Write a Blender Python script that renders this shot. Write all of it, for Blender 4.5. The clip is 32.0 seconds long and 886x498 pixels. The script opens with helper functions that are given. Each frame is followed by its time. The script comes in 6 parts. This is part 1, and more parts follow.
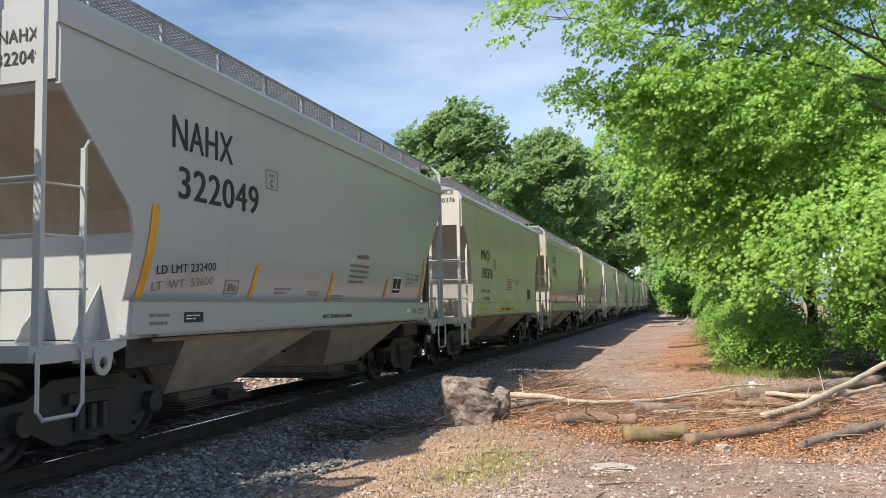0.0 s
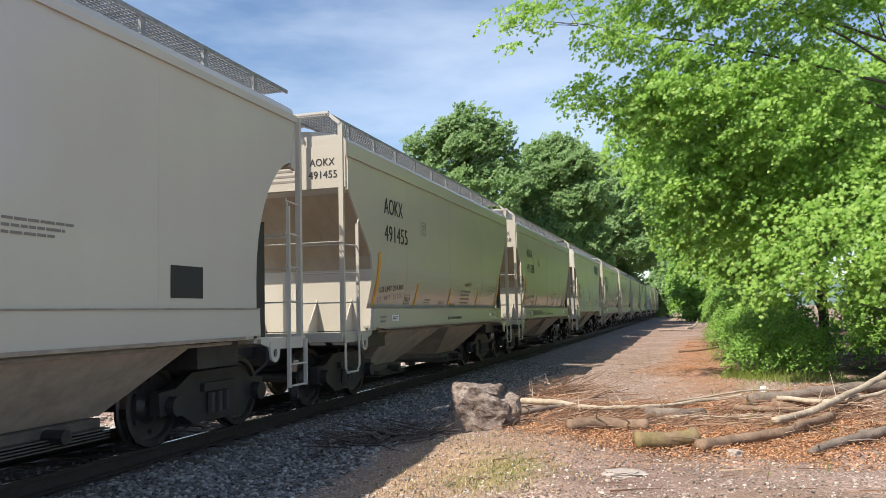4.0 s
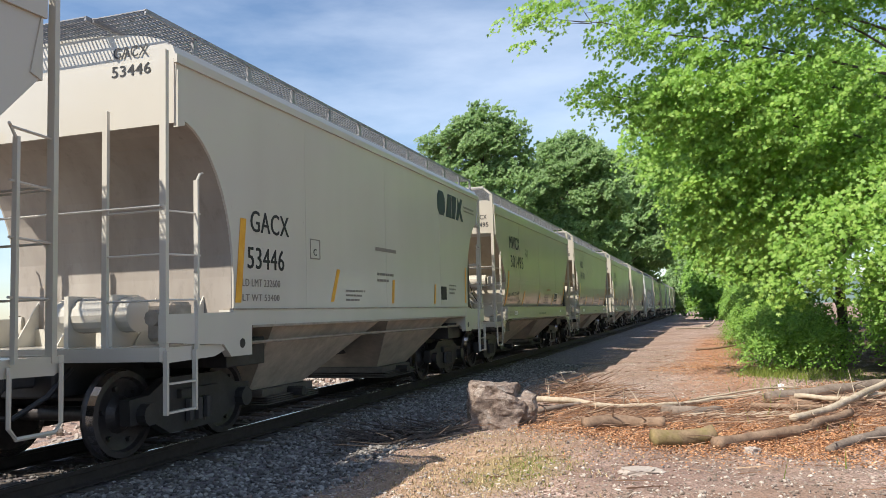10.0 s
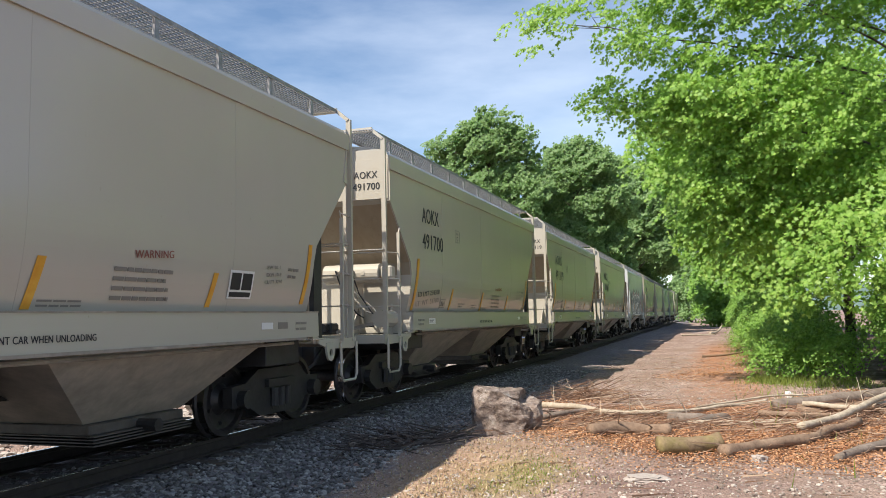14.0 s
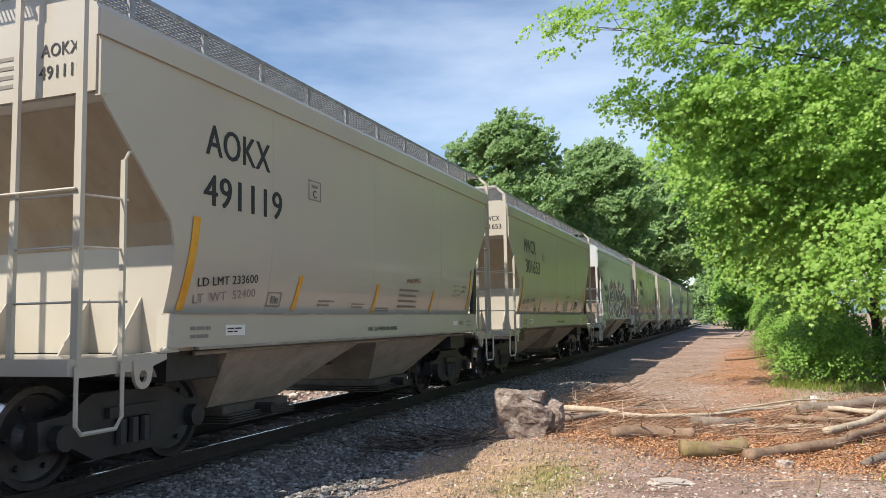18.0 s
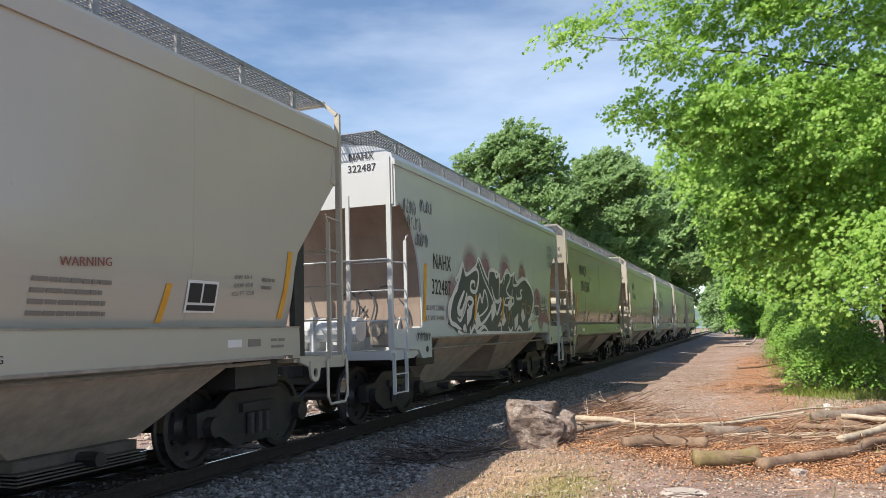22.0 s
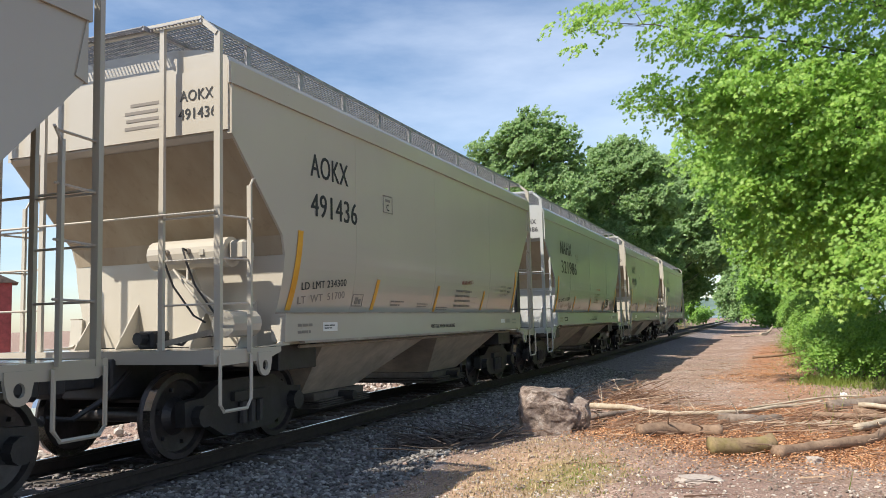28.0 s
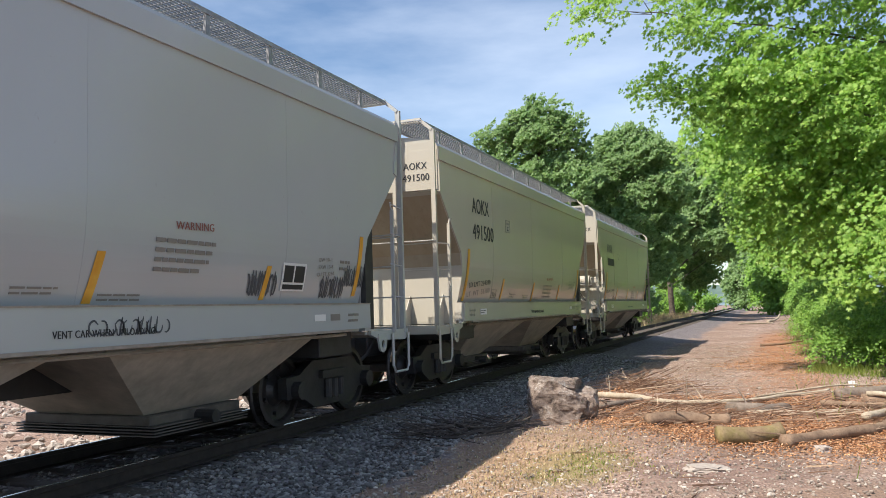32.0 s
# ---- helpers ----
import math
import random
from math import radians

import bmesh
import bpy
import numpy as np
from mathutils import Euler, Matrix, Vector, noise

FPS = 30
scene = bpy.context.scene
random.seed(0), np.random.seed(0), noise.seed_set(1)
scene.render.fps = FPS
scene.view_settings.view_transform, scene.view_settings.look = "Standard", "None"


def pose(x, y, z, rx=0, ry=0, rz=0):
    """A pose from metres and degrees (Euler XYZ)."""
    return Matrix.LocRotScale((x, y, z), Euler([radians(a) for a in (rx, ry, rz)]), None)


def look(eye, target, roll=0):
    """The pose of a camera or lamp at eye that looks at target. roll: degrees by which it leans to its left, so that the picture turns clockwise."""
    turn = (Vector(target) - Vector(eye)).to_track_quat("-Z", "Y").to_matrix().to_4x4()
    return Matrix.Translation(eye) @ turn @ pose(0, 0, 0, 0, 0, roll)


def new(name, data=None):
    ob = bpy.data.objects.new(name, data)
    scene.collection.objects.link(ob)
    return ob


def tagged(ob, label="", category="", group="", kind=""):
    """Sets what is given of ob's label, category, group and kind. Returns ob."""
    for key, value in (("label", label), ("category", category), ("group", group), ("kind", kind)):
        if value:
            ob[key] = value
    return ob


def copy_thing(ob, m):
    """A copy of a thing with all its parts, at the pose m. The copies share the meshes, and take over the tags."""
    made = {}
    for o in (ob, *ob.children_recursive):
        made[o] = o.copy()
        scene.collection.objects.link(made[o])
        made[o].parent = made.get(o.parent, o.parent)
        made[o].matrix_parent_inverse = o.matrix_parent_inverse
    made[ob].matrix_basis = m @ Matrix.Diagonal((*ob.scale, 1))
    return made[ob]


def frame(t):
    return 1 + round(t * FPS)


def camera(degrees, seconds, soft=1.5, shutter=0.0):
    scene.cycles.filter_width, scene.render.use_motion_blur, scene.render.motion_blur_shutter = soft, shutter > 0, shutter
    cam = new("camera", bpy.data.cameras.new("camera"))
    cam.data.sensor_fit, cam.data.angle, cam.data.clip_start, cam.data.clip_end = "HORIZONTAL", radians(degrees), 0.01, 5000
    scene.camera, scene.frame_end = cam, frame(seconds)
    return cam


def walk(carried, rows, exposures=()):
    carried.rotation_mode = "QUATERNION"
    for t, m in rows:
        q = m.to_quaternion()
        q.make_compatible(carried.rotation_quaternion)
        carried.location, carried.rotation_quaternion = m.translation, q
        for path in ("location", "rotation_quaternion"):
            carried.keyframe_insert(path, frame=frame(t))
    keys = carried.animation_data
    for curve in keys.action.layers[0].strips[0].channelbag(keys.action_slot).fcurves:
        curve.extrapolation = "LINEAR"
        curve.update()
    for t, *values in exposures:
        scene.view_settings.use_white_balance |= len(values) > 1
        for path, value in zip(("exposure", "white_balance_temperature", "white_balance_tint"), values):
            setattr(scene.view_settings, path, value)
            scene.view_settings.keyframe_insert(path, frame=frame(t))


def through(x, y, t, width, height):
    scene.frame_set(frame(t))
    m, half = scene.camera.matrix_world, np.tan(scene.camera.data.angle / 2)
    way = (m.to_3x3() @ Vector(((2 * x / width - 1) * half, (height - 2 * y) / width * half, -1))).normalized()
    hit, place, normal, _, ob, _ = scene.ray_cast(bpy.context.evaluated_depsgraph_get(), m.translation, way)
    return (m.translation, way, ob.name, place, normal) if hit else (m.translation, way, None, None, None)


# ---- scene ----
cam = camera(58.8, 32.0, soft=0.6)
PATH = [
    (0, (6.64, -0.344, 1.404), (6.072, 1.567, 1.553), -1.1),
    (0.5, (6.647, -0.363, 1.419), (6.08, 1.549, 1.57), -1.1),
    (1, (6.644, -0.376, 1.42), (6.077, 1.536, 1.575), -1.1),
    (1.5, (6.655, -0.367, 1.416), (6.086, 1.544, 1.578), -1.1),
    (2, (6.658, -0.375, 1.415), (6.084, 1.533, 1.582), -1.1),
    (2.5, (6.658, -0.371, 1.418), (6.081, 1.537, 1.586), -1.3),
    (3, (6.641, -0.361, 1.411), (6.063, 1.546, 1.579), -1.4),
    (3.5, (6.638, -0.374, 1.42), (6.055, 1.532, 1.583), -1.4),
    (5.5, (6.643, -0.369, 1.407), (6.035, 1.529, 1.574), -1.6),
    (6, (6.649, -0.39, 1.412), (6.032, 1.505, 1.581), -1.6),
    (6.5, (6.651, -0.402, 1.417), (6.028, 1.491, 1.585), -1.6),
    (7, (6.649, -0.402, 1.413), (6.024, 1.49, 1.579), -1.6),
    (7.5, (6.658, -0.349, 1.402), (6.031, 1.543, 1.565), -1.6),
    (8, (6.659, -0.369, 1.405), (6.034, 1.524, 1.565), -1.6),
    (8.5, (6.646, -0.343, 1.398), (6.023, 1.551, 1.556), -1.6),
    (9, (6.663, -0.365, 1.407), (6.039, 1.528, 1.567), -1.7),
    (9.5, (6.678, -0.368, 1.415), (6.053, 1.526, 1.576), -1.9),
    (10, (6.653, -0.421, 1.414), (6.027, 1.472, 1.576), -1.7),
    (10.5, (6.658, -0.386, 1.41), (6.027, 1.505, 1.569), -1.7),
    (11, (6.664, -0.399, 1.416), (6.031, 1.492, 1.575), -1.9),
    (11.5, (6.667, -0.406, 1.423), (6.03, 1.483, 1.579), -1.6),
    (12, (6.655, -0.406, 1.423), (6.017, 1.482, 1.581), -1.6),
    (12.5, (6.662, -0.374, 1.408), (6.024, 1.514, 1.572), -1.7),
    (13, (6.653, -0.384, 1.441), (6.016, 1.505, 1.604), -1.6),
    (13.5, (6.65, -0.386, 1.412), (6.012, 1.502, 1.584), -1.4),
    (14, (6.645, -0.371, 1.407), (6.005, 1.516, 1.582), -1.3),
    (14.5, (6.641, -0.371, 1.409), (5.995, 1.513, 1.585), -1.3),
    (16.5, (6.644, -0.414, 1.416), (5.967, 1.46, 1.587), -1.4),
    (17, (6.636, -0.397, 1.415), (5.953, 1.475, 1.587), -1.3),
    (17.5, (6.637, -0.403, 1.413), (5.951, 1.467, 1.592), -1.3),
    (18, (6.629, -0.401, 1.413), (5.941, 1.468, 1.594), -1.1),
    (18.5, (6.636, -0.412, 1.427), (5.947, 1.456, 1.611), -1.0),
    (19, (6.629, -0.427, 1.416), (5.941, 1.441, 1.606), -1.0),
    (19.5, (6.642, -0.416, 1.423), (5.953, 1.451, 1.619), -1.1),
    (20, (6.642, -0.416, 1.411), (5.951, 1.45, 1.613), -1.1),
    (20.5, (6.636, -0.452, 1.42), (5.942, 1.412, 1.624), -1.3),
    (21, (6.648, -0.429, 1.432), (5.949, 1.433, 1.636), -1.5),
    (21.5, (6.632, -0.44, 1.432), (5.929, 1.421, 1.636), -1.6),
    (22, (6.629, -0.434, 1.42), (5.922, 1.425, 1.629), -1.7),
    (22.5, (6.643, -0.416, 1.416), (5.93, 1.441, 1.627), -1.8),
    (23, (6.636, -0.474, 1.429), (5.919, 1.381, 1.64), -1.8),
    (23.5, (6.638, -0.477, 1.432), (5.917, 1.377, 1.638), -1.7),
    (24, (6.651, -0.49, 1.433), (5.927, 1.363, 1.636), -1.8),
    (24.5, (6.654, -0.499, 1.438), (5.926, 1.354, 1.632), -1.7),
    (25, (6.645, -0.5, 1.441), (5.912, 1.352, 1.629), -1.7),
    (25.5, (6.63, -0.453, 1.42), (5.897, 1.398, 1.609), -1.6),
    (27.5, (6.633, -0.453, 1.413), (5.891, 1.395, 1.595), -1.6),
    (28, (6.626, -0.42, 1.39), (5.883, 1.428, 1.572), -1.5),
    (28.5, (6.627, -0.437, 1.411), (5.883, 1.412, 1.586), -1.5),
    (29, (6.631, -0.445, 1.413), (5.885, 1.402, 1.584), -1.6),
    (29.5, (6.622, -0.436, 1.412), (5.877, 1.413, 1.58), -1.6),
    (30, (6.633, -0.426, 1.409), (5.887, 1.422, 1.575), -1.8),
    (30.5, (6.629, -0.418, 1.406), (5.879, 1.429, 1.568), -1.8),
    (31, (6.62, -0.437, 1.411), (5.868, 1.409, 1.57), -1.8),
    (31.5, (6.628, -0.451, 1.415), (5.87, 1.393, 1.571), -1.7),
    (32, (6.619, -0.47, 1.419), (5.859, 1.374, 1.572), -1.7),
]
walk(cam, [(t, look(eye, target, roll)) for t, eye, target, roll in PATH])

# ---- world, sun, exposure ----
SUN_DIR = Vector((-0.48, -0.71, 1.0)).normalized()
world = bpy.data.worlds.new("world")
scene.world = world
world.use_nodes = True
wt = world.node_tree
wn, wl = wt.nodes, wt.links
sky = wn.new("ShaderNodeTexSky")
sky.sky_type = "NISHITA"
sky.sun_disc = False
sky.sun_elevation = math.asin(SUN_DIR.z)
sky.sun_rotation = math.atan2(SUN_DIR.x, SUN_DIR.y)
sky.air_density, sky.dust_density, sky.ozone_density = 1.0, 0.35, 3.2
# thin high cloud streaks
tc = wn.new("ShaderNodeTexCoord")
mp = wn.new("ShaderNodeMapping")
mp.inputs["Rotation"].default_value = (0.0, radians(22), radians(20))
mp.inputs["Scale"].default_value = (1.3, 2.0, 5.5)
nz = wn.new("ShaderNodeTexNoise")
nz.inputs["Scale"].default_value = 1.7
nz.inputs["Detail"].default_value = 7.0
nz.inputs["Roughness"].default_value = 0.55
rmp = wn.new("ShaderNodeMapRange")
rmp.inputs["From Min"].default_value, rmp.inputs["From Max"].default_value = 0.38, 0.84
rmp.inputs["To Min"].default_value, rmp.inputs["To Max"].default_value = 0.0, 0.46
mx = wn.new("ShaderNodeMixRGB")
mx.inputs[2].default_value = (8.2, 8.9, 10.0, 1)
wl.new(tc.outputs["Generated"], mp.inputs[0])
wl.new(mp.outputs[0], nz.inputs["Vector"])
wl.new(nz.outputs["Fac"], rmp.inputs["Value"])
wl.new(rmp.outputs[0], mx.inputs[0])
wl.new(sky.outputs[0], mx.inputs[1])
wl.new(mx.outputs[0], wn["Background"].inputs[0])
wn["Background"].inputs[1].default_value = 0.112
sun_data = bpy.data.lights.new("sun", "SUN")
sun_data.energy, sun_data.angle, sun_data.color = 5.0, radians(0.5), (1.0, 0.915, 0.80)
sun = new("sun", sun_data)
sun.matrix_world = look(SUN_DIR * 50, (0, 0, 0))
scene.view_settings.exposure = 0.54

# ---- materials ----


class Mat:
    """A principled material with a few helpers to wire noise into it."""

    def __init__(self, name, rough=0.8, metal=0.0, spec=0.5):
        self.m = bpy.data.materials.new(name)
        self.m.use_nodes = True
        self.n, self.l = self.m.node_tree.nodes, self.m.node_tree.links
        self.b = self.n["Principled BSDF"]
        self.b.inputs["Roughness"].default_value = rough
        self.b.inputs["Metallic"].default_value = metal
        self.b.inputs["Specular IOR Level"].default_value = spec
        self.tc = self.n.new("ShaderNodeTexCoord")

    def coords(self, scale=(1, 1, 1), world_space=False):
        mp = self.n.new("ShaderNodeMapping")
        mp.inputs["Scale"].default_value = scale
        if world_space:
            g = self.n.new("ShaderNodeNewGeometry")
            self.l.new(g.outputs["Position"], mp.inputs[0])
        else:
            self.l.new(self.tc.outputs["Object"], mp.inputs[0])
        return mp.outputs[0]

    def noise(self, scale, detail=5.0, rough=0.6, stretch=(1, 1, 1), world_space=False):
        t = self.n.new("ShaderNodeTexNoise")
        t.inputs["Scale"].default_value = scale
        t.inputs["Detail"].default_value = detail
        t.inputs["Roughness"].default_value = rough
        self.l.new(self.coords(stretch, world_space), t.inputs["Vector"])
        return t.outputs["Fac"]

    def voronoi(self, scale, out="Distance", stretch=(1, 1, 1)):
        t = self.n.new("ShaderNodeTexVoronoi")
        t.inputs["Scale"].default_value = scale
        self.l.new(self.coords(stretch), t.inputs["Vector"])
        return t.outputs[out]

    def ramp(self, fac, stops):
        r = self.n.new("ShaderNodeValToRGB")
        e = r.color_ramp.elements
        while len(e) < len(stops):
            e.new(0.5)
        for el, (p, c) in zip(e, stops):
            el.position = p
            el.color = (*c, 1)
        self.l.new(fac, r.inputs[0])
        return r.outputs[0]

    def fit(self, fac, a, b, lo=0.0, hi=1.0):
        r = self.n.new("ShaderNodeMapRange")
        for k, v in (("From Min", a), ("From Max", b), ("To Min", lo), ("To Max", hi)):
            r.inputs[k].default_value = v
        self.l.new(fac, r.inputs["Value"])
        return r.outputs[0]

    def mix(self, fac, a, b, mode="MIX"):
        r = self.n.new("ShaderNodeMixRGB")
        r.blend_type = mode
        for i, v in enumerate((fac, a, b)):
            if isinstance(v, (int, float)):
                r.inputs[i].default_value = v
            elif isinstance(v, tuple):
                r.inputs[i].default_value = (*v, 1)
            else:
                self.l.new(v, r.inputs[i])
        return r.outputs[0]

    def math(self, op, a, b):
        r = self.n.new("ShaderNodeMath")
        r.operation = op
        for i, v in enumerate((a, b)):
            if isinstance(v, (int, float)):
                r.inputs[i].default_value = v
            else:
                self.l.new(v, r.inputs[i])
        return r.outputs[0]

    def island(self):
        return self.n.new("ShaderNodeNewGeometry").outputs["Random Per Island"]

    def object_random(self):
        return self.n.new("ShaderNodeObjectInfo").outputs["Random"]

    def color(self, c):
        if isinstance(c, tuple):
            self.b.inputs["Base Color"].default_value = (*c, 1)
        else:
            self.l.new(c, self.b.inputs["Base Color"])
        return self

    def roughness(self, r):
        self.l.new(r, self.b.inputs["Roughness"])
        return self

    def bump(self, h, strength=0.3, dist=0.01):
        b = self.n.new("ShaderNodeBump")
        b.inputs["Strength"].default_value = strength
        b.inputs["Distance"].default_value = dist
        self.l.new(h, b.inputs["Height"])
        self.l.new(b.outputs[0], self.b.inputs["Normal"])
        return self


def paint(name, base, dirt=(0.26, 0.21, 0.15), amount=0.06, gloss=0.17):
    """Weathered gloss enamel: soft clouding, faint run-off, scattered specks and shallow dents."""
    k = Mat(name, rough=gloss, spec=0.6)
    streak = k.noise(0.6, 2, 0.5, (0.6, 1.6, 0.3))
    cloud = k.noise(0.55, 4, 0.6)
    speck = k.noise(14, 4, 0.7, (1, 1, 0.5))
    c = k.mix(k.fit(cloud, 0.3, 0.75, 0.0, 0.35), base, tuple(v * 0.86 for v in base))
    c = k.mix(k.fit(streak, 0.45, 0.78, 0.0, amount), c, dirt)
    c = k.mix(k.fit(speck, 0.68, 0.76, 0.0, 0.25), c, (0.2, 0.14, 0.09))
    k.color(c)
    k.roughness(k.fit(cloud, 0.3, 0.8, gloss, gloss + 0.06))
    k.bump(k.noise(0.8, 2, 0.4), 0.10, 0.02)
    return k.m


def plain(name, base, rough=0.7, metal=0.0, var=0.35, scale=6.0, bump=0.2, dist=0.01):
    k = Mat(name, rough=rough, metal=metal)
    f = k.noise(scale, 6, 0.65)
    g = k.noise(scale * 6, 4, 0.6)
    lo, hi = tuple(v * (1 - var) for v in base), tuple(min(1, v * (1 + var)) for v in base)
    c = k.ramp(f, [(0.3, lo), (0.7, hi)])
    k.color(k.mix(k.fit(g, 0.4, 0.7, 0, 0.3), c, lo))
    k.bump(g, bump, dist)
    return k.m


M_CREAM = paint("paint_cream", (0.48, 0.447, 0.378))
M_GREY = paint("paint_grey", (0.43, 0.445, 0.44))
M_OLIVE = paint("paint_dull_cream", (0.36, 0.335, 0.275))
M_PALE = paint("paint_pale_grey", (0.53, 0.55, 0.555))
GREYS = (M_GREY, M_PALE)
M_WHITE = paint("paint_white", (0.56, 0.54, 0.48), amount=0.12)
M_UNDER = plain("grimy_under_paint", (0.30, 0.262, 0.215), 0.7, var=0.35, scale=3)
M_BAY = plain("grimy_bay_paint", (0.43, 0.385, 0.32), 0.65, var=0.3, scale=2.5)
M_STEEL = plain("grimy_steel", (0.034, 0.033, 0.034), 0.55, 0.1, scale=5)
M_GATE = plain("grimy_gate_steel", (0.10, 0.088, 0.075), 0.7, scale=5)
M_WHEEL = plain("wheel_steel", (0.055, 0.05, 0.05), 0.45, 0.4, scale=8)
M_GALV = plain("galvanised_grating", (0.30, 0.30, 0.31), 0.5, 0.5, scale=9)
M_RAIL = plain("rail_side_rust", (0.04, 0.03, 0.025), 0.8, 0.2, scale=9)
M_SHINE = plain("polished_rail_head", (0.62, 0.60, 0.58), 0.16, 1.0, var=0.1, scale=20, bump=0.01)
M_BLACK = Mat("lettering_black", rough=0.6).color((0.02, 0.022, 0.025)).m
M_INK = Mat("faded_lettering", rough=0.6).color((0.21, 0.19, 0.165)).m
M_NAVY = Mat("navy_emblem_paint", rough=0.5).color((0.022, 0.034, 0.05)).m
M_RED = Mat("lettering_red", rough=0.6).color((0.24, 0.08, 0.06)).m
M_LABEL = Mat("white_label", rough=0.5).color((0.7, 0.7, 0.68)).m
k = Mat("orange_reflective_strip", rough=0.4)
k.color(k.ramp(k.noise(4, 4), [(0.3, (0.62, 0.27, 0.02)), (0.7, (0.75, 0.42, 0.06))]))
M_ORANGE = k.m
k = Mat("yellow_sill_strip", rough=0.5)
k.color(k.ramp(k.noise(4, 4), [(0.3, (0.55, 0.36, 0.03)), (0.7, (0.66, 0.46, 0.07))]))
M_YELLOW = k.m
M_SPRAY = Mat("dark_spray_paint", rough=0.45).color((0.06, 0.068, 0.08)).m
M_SPRAYW = Mat("pale_spray_paint", rough=0.55).color((0.72, 0.71, 0.67)).m


def mist(name, c):
    """A puff of spray paint that thins out to its edge, on a disc of radius 1."""
    k = Mat(name, rough=0.6)
    k.color(c)
    g = k.n.new("ShaderNodeTexGradient")
    g.gradient_type = "SPHERICAL"
    k.l.new(k.tc.outputs["Object"], g.inputs[0])
    k.l.new(k.fit(g.outputs["Fac"], 0.02, 0.75, 0.0, 0.75), k.b.inputs["Alpha"])
    return k.m


M_MIST = mist("maroon_spray_mist", (0.36, 0.21, 0.23))
M_MAROON = Mat("maroon_spray_paint", rough=0.6).color((0.27, 0.15, 0.165)).m
M_TAN = Mat("tan_spray_paint", rough=0.55).color((0.34, 0.23, 0.13)).m


def end_dirt_and_shade(name, base, low):
    """Brake dust and road dirt over the end sheets, in soft broad streaks, on a base darkened for the overhang's shade.
    """
    k = Mat(name, rough=0.75, spec=0.25)
    c = k.ramp(k.noise(0.9, 4, 0.6, (1.6, 1, 0.45)), [(0.3, low), (0.72, base)])
    c = k.mix(k.fit(k.noise(7, 5, 0.7, (1, 1, 0.4)), 0.55, 0.75, 0, 0.4), c, tuple(v * 0.6 for v in low))
    k.color(c)
    k.bump(k.noise(3, 3), 0.15, 0.02)
    return k.m


M_ENDCREAM = end_dirt_and_shade("dusty_shaded_end_cream", (0.42, 0.37, 0.28), (0.30, 0.24, 0.17))
M_ENDWHITE = end_dirt_and_shade("dusty_shaded_end_white", (0.40, 0.37, 0.335), (0.28, 0.25, 0.22))
M_ENDBROWN = end_dirt_and_shade("dusty_shaded_end_brown", (0.33, 0.27, 0.225), (0.22, 0.165, 0.13))

# ---- mesh helpers ----


def add_box(bm, x0, x1, y0, y1, z0, z1):
    v = [bm.verts.new(p) for p in ((x0, y0, z0), (x1, y0, z0), (x1, y1, z0), (x0, y1, z0), (x0, y0, z1), (x1, y0, z1), (x1, y1, z1), (x0, y1, z1))]
    for f in ((3, 2, 1, 0), (4, 5, 6, 7), (0, 1, 5, 4), (1, 2, 6, 5), (2, 3, 7, 6), (3, 0, 4, 7)):
        bm.faces.new([v[i] for i in f])


def box(x0, x1, y0, y1, z0, z1, bevel=0.0):
    bm = bmesh.new()
    add_box(bm, min(x0, x1), max(x0, x1), min(y0, y1), max(y0, y1), min(z0, z1), max(z0, z1))
    if bevel:
        bmesh.ops.bevel(bm, geom=bm.edges[:], offset=bevel, segments=1, affect="EDGES")
    return bm


def prism(pts, x0, x1):
    """A plate with the outline pts in the y-z plane, from x0 to x1."""
    bm = bmesh.new()
    a = [bm.verts.new((x0, y, z)) for y, z in pts]
    b = [bm.verts.new((x1, y, z)) for y, z in pts]
    n = len(pts)
    bm.faces.new(a)
    bm.faces.new(b[::-1])
    for i in range(n):
        bm.faces.new((a[i], b[i], b[(i + 1) % n], a[(i + 1) % n]))
    bmesh.ops.recalc_face_normals(bm, faces=bm.faces[:])
    return bm


def add_tube(bm, pts, r, seg=6, r_end=None):
    """A round bar along the points."""
    pts = [Vector(p) for p in pts]
    rings = []
    n = len(pts)
    for i, p in enumerate(pts):
        d = (pts[min(i + 1, n - 1)] - pts[max(i - 1, 0)]).normalized()
        up = Vector((0, 0, 1)) if abs(d.z) < 0.9 else Vector((1, 0, 0))
        s = d.cross(up).normalized()
        u = s.cross(d)
        rr = r if r_end is None else r + (r_end - r) * i / (n - 1)
        rings.append([bm.verts.new(p + (s * math.cos(a) + u * math.sin(a)) * rr) for a in (2 * math.pi * j / seg for j in range(seg))])
    for a, b in zip(rings, rings[1:]):
        for j in range(seg):
            bm.faces.new((a[j], a[(j + 1) % seg], b[(j + 1) % seg], b[j]))
    bm.faces.new(rings[0][::-1])
    bm.faces.new(rings[-1])
    return bm


def tube(pts, r, seg=6, r_end=None):
    bm = add_tube(bmesh.new(), pts, r, seg, r_end)
    bmesh.ops.recalc_face_normals(bm, faces=bm.faces[:])
    return bm


